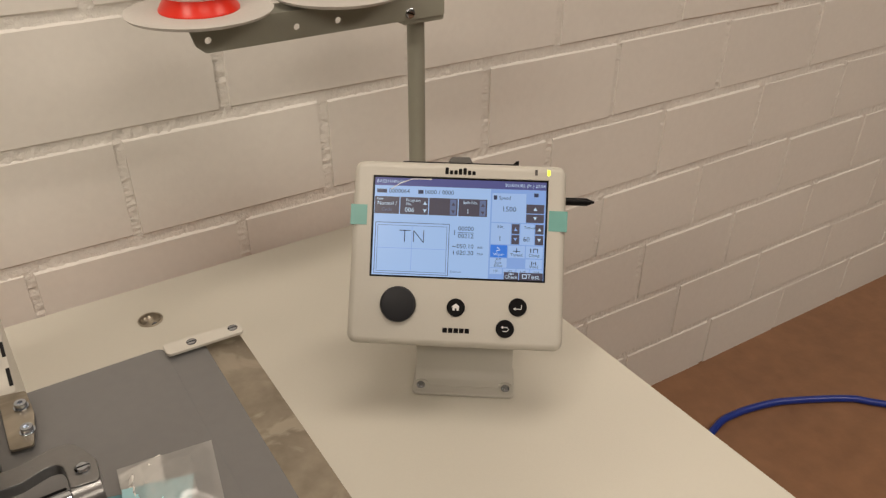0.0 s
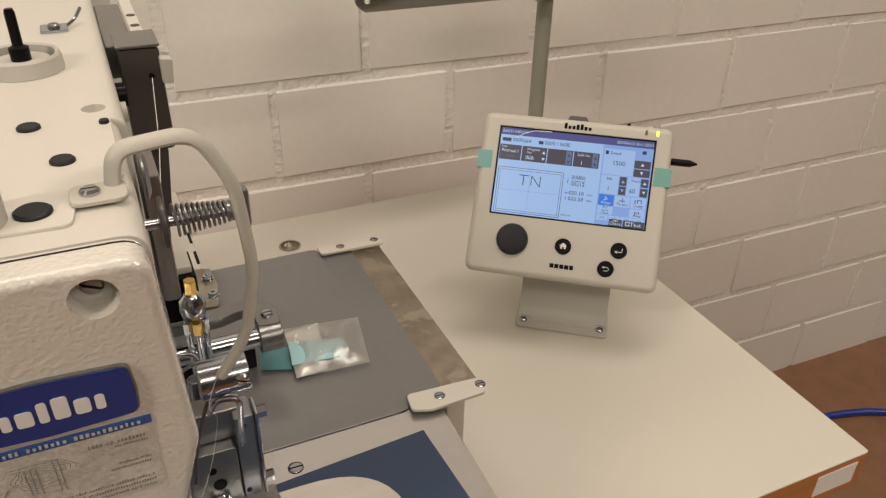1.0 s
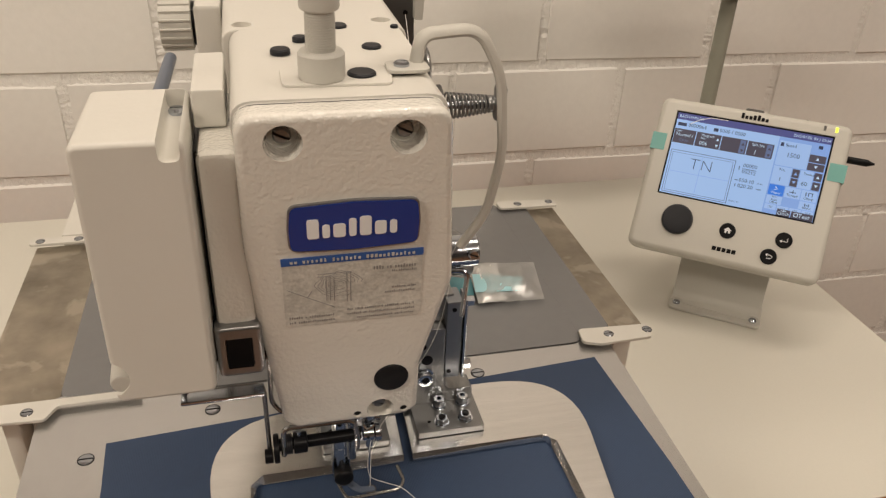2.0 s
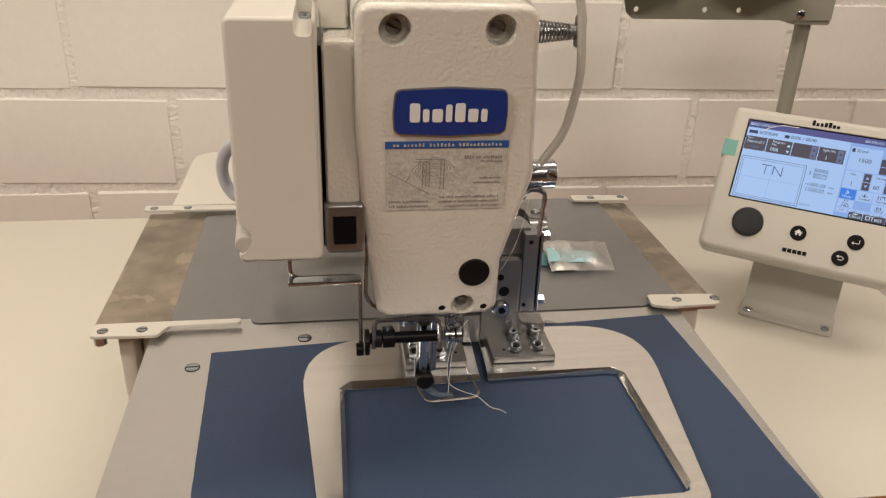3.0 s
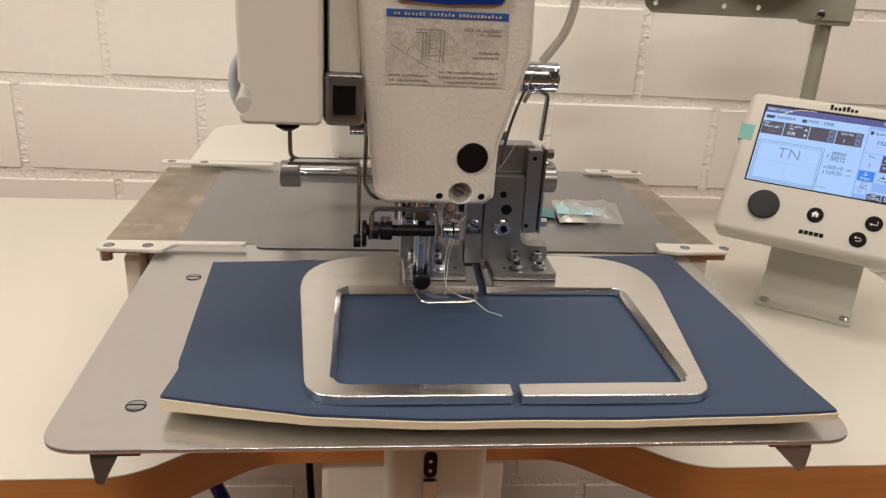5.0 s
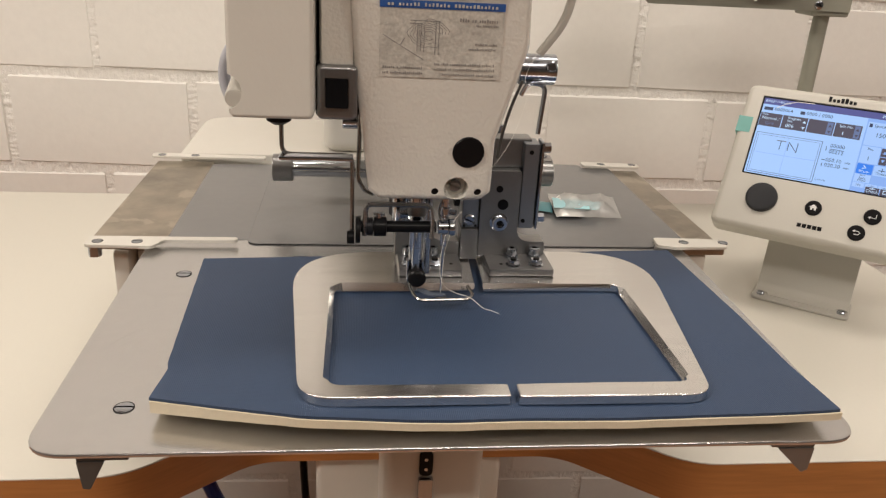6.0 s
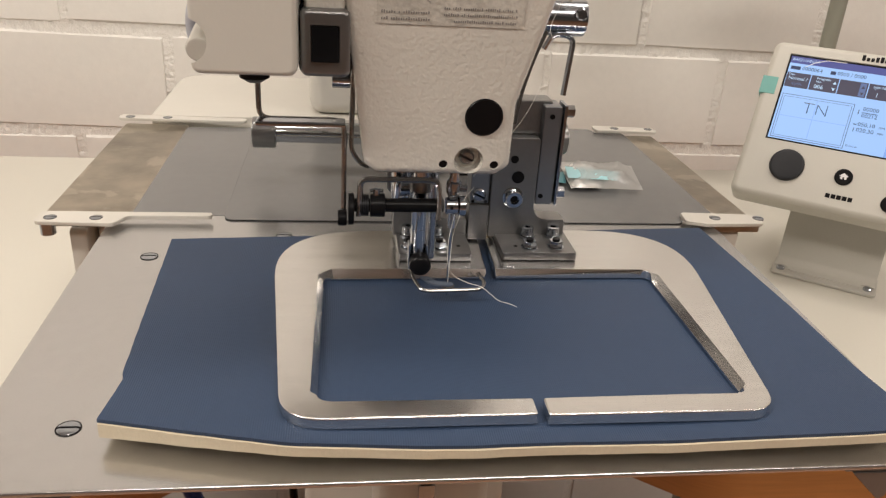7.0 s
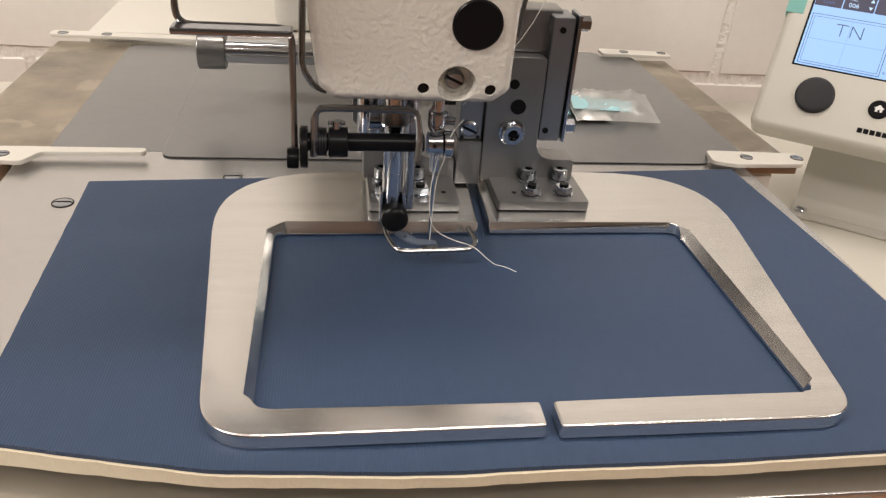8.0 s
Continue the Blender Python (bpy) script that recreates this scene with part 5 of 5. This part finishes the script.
# ---- thread stand ----
def thread_stand():
    stand = thing("thread_stand", (0.543, 0.46, 0.79), "grey-green metal thread stand clamped to the table", "thread stand")
    part("pole", rod((0.552, 0.46, 0.79), (0.552, 0.46, 1.35), 0.0100, sides=28), M["olive"], stand)
    part("base", lathe([(0, 0.02), (0.014, 0.02), (0.03, 0.004), (0.03, 0), (0, 0)], (0.552, 0.46, 0.7905)), M["olive"], stand)
    web = carve(prism(rounded([(0.299, 1.0965), (0.308, 1.0885), (0.576, 1.0885), (0.576, 1.1145), (0.294, 1.1145)], [0.006, 0.008, 0.002, 0.002, 0.002]), 0.4380, 0.4400, axis="y"),
                [rod((x, 0.42, 1.1003), (x, 0.46, 1.1003), 0.0034, sides=20) for x in (0.3115, 0.4015, 0.447)])
    part("cross_arm", merged(web, box(0.294, 0.576, 0.438, 0.475, 1.1145, 1.1165)), M["olive"], stand)
    part("clamp_block", box(0.526, 0.578, 0.4405, 0.484, 1.082, 1.1140, 0.003), M["olive"], stand)
    part("screw", screw_head((0.532, 0.4380, 1.096), 0.0055, "-y"), M["steel"], stand)
    for x in (0.313, 0.458):
        seat = part("spool_seat", lathe([(0, 0.0), (0.010, 0.0), (0.012, 0.004), (0, 0.004)], (x, 0.456, 1.1165)), M["black"], stand, "black spool seat")
        part("spool_disc", lathe([(0, 0.0), (0.060, 0.0), (0.067, 0.0022), (0.069, 0.005), (0.066, 0.0062), (0.060, 0.0052), (0, 0.0052)], (x, 0.456, 1.1207), sides=64), M["felt"], stand, "grey plastic spool disc")
        part("spindle", rod((x, 0.456, 1.1255), (x, 0.456, 1.26), 0.0035), M["steel"], stand)
    return stand


thread_stand()


def thread_cone(x):
    cone = thing("thread_cone", (x, 0.456, 1.1260), "cone of white thread on a red plastic core", "thread cone", "cones on the thread stand")
    part("core", lathe([(0.006, 0), (0.0375, 0), (0.0375, 0.002), (0.030, 0.014), (0.0045, 0.15), (0.0040, 0.15)], (x, 0.456, 1.1260), sides=48), M["red"], cone, "red plastic cone")
    part("yarn", lathe([(0.0305, 0.0135), (0.0340, 0.016), (0.0330, 0.03), (0.018, 0.135), (0.008, 0.136)], (x, 0.456, 1.1260), sides=48), M["thread"], cone, "wound white thread")


thread_cone(0.313)


# ---- small things ----
def plastic_bag():
    bag = thing("plastic_bag", (0.14, 0.067, 0.9428), "clear plastic bag with white cloth and teal tape on the sheet", "plastic bag")
    rng = random.Random(5)

    def quilt(corners, z, lift, nx=10, ny=8, thick=0.0):
        bm = bmesh.new()
        a, b, c, d = [Vector((*p, 0)) for p in corners]
        rows = []
        for j in range(ny + 1):
            row = []
            for i in range(nx + 1):
                s, t = i / nx, j / ny
                p = (a * (1 - s) + b * s) * (1 - t) + (d * (1 - s) + c * s) * t
                edge = min(s, 1 - s, t, 1 - t)
                h = lift * min(1, edge * 4) + (rng.uniform(-1, 1) * 0.16 + 0.30 * math.sin(9 * s + 5 * t) * math.cos(7 * t - 3 * s)) * lift * (1 if edge > 0 else 0.3)
                row.append(bm.verts.new((p.x, p.y, z + max(0.0, h))))
            rows.append(row)
        for j in range(ny):
            for i in range(nx):
                bm.faces.new((rows[j][i], rows[j][i + 1], rows[j + 1][i + 1], rows[j + 1][i]))
        return bm

    part("cloth", quilt(((0.1125, 0.047), (0.1365, 0.049), (0.1445, 0.105), (0.1180, 0.101)), 0.9430, 0.0050, 7, 9), M["paper"], bag, "folded white cloth")
    part("tape", quilt(((0.1120, 0.056), (0.149, 0.052), (0.157, 0.072), (0.1165, 0.083)), 0.9481, 0.0010, 9, 5), M["teal_light"], bag, "pale teal tape")
    part("tape_end", quilt(((0.091, 0.066), (0.1118, 0.058), (0.1168, 0.084), (0.096, 0.091)), 0.9430, 0.0014, 5, 4), M["teal_deep"], bag, "teal tape end")
    part("film", quilt(((0.112, 0.045), (0.166, 0.042), (0.176, 0.098), (0.118, 0.105)), 0.9445, 0.0060, 20, 15), M["clear"], bag, "crumpled clear film")
    return bag


plastic_bag()

hose = solid("air_hose", tube(smooth_path([(x, y, FLOOR_Z + 0.0082) for x, y in ((1.02, 0.28), (1.17, 0.40), (1.328, 0.458), (1.398, 0.462), (1.479, 0.446), (1.546, 0.420), (1.665, 0.352), (1.723, 0.292), (2.0, 0.0), (2.6, -0.4))], 10), 0.0085, 12), M["hose"])
tagged(hose, "blue rubber air hose lying on the floor", "hose")
cable = solid("blue_cable", tube(smooth_path([(-0.22, 0.05, 0.70), (-0.19, 0.03, 0.72), (-0.165, 0.0, 0.70), (-0.13, -0.01, 0.62), (-0.12, 0.05, 0.35), (-0.16, 0.2, FLOOR_Z + 0.006)], 8), 0.006, 10), M["hose"])
tagged(cable, "blue air hose hanging under the table", "hose")
cord = solid("black_cable", tube(smooth_path([(-0.095, 0.1, 0.76), (-0.098, 0.06, 0.70), (-0.09, 0.05, 0.5), (-0.11, 0.15, FLOOR_Z + 0.0035)], 8), 0.0035, 8), M["black"])
tagged(cord, "black cable hanging beside the machine base", "cable")
loop = solid("white_cable", tube(smooth_path([(0.075, 0.25, 0.70), (0.11, 0.28, 0.715), (0.16, 0.30, 0.76)], 8), 0.003, 8), M["smooth"])
tagged(loop, "thin pale cable under the table", "cable")


# ---- bricks and mortar of the back wall, last ----
COURSE = 0.149


def joint(k):
    return 0.2742 * k


def brick_ends(course, k):
    shift = 0.0 if course % 2 == 0 else 0.5
    return joint(k) * (1 - shift) + joint(k + 1) * shift, joint(k + 1) * (1 - shift) + joint(k + 2) * shift


def bricks():
    rng = random.Random(11)
    meshes = []
    for k in range(6):
        bm = bmesh.new()
        bmesh.ops.create_cube(bm, size=1.0)
        for v in bm.verts:
            v.co = Vector((v.co.x * 1.0, v.co.y * 0.03, v.co.z * 0.1355 + rng.uniform(-0.0014, 0.0014)))
        bmesh.ops.bevel(bm, geom=[e for e in bm.edges if all(v.co.y < 0 for v in e.verts)], offset=0.0030, segments=1, affect="EDGES")
        me = bpy.data.meshes.new("brick")
        bm.to_mesh(me)
        bm.free()
        me.materials.append(M["brick"])
        meshes.append(me)
    for course in range(-7, 5):
        for k in range(-5, 8):
            xa, xb = brick_ends(course, k)
            ob = new("brick", meshes[rng.randrange(6)])
            ob.parent = wall
            ob.location = ((xa + xb) / 2 + rng.uniform(-0.002, 0.002), 0.0148 + rng.uniform(-0.0012, 0.0012), (course + 0.5) * COURSE + rng.uniform(-0.0012, 0.0012))
            ob.scale = (xb - xa - 0.0130 - rng.uniform(0, 0.002), 1, 1)
            ob.rotation_euler = (rng.uniform(-0.004, 0.004), rng.uniform(-0.004, 0.004), rng.uniform(-0.003, 0.003))


def mortar():
    """Rough mortar ribbons that fill the joints almost to the bricks' faces."""
    verts, faces = [], []

    def ribbon(x, z, along_x, length):
        n, start = max(2, int(length / 0.0017)), len(verts)
        for i in range(n + 1):
            for j in range(6):
                across = (j / 5 - 0.5) * 0.022
                px, pz = (x + i / n * length, z + across) if along_x else (x + across, z + i / n * length)
                p = Vector((px, pz, 0.0))
                lump = noise.noise(p * 130) * 0.0017 + noise.noise(p * 310) * 0.0017 + noise.noise(p * 14) * 0.0010
                hollow = 0.0026 - 0.0010 * abs(j / 5 - 0.5)
                verts.append((px, hollow - lump, pz))
        for i in range(n):
            for j in range(5):
                a = start + i * 6 + j
                faces.append((a, a + 1, a + 7, a + 6) if along_x else (a, a + 6, a + 7, a + 1))

    for course in range(-6, 5):
        ribbon(-1.35, course * COURSE, True, 3.5)
    for course in range(-6, 4):
        for k in range(-4, 8):
            x = brick_ends(course, k)[0]
            ribbon(x, course * COURSE + 0.004, False, COURSE - 0.008)
    me = bpy.data.meshes.new("mortar")
    me.from_pydata(verts, [], faces)
    me.shade_smooth()
    me.materials.append(M["joint"])
    ob = new("mortar", me)
    ob.parent = wall
    tagged(ob, "rough white painted mortar joints", kind="stuff")


bricks()
mortar()
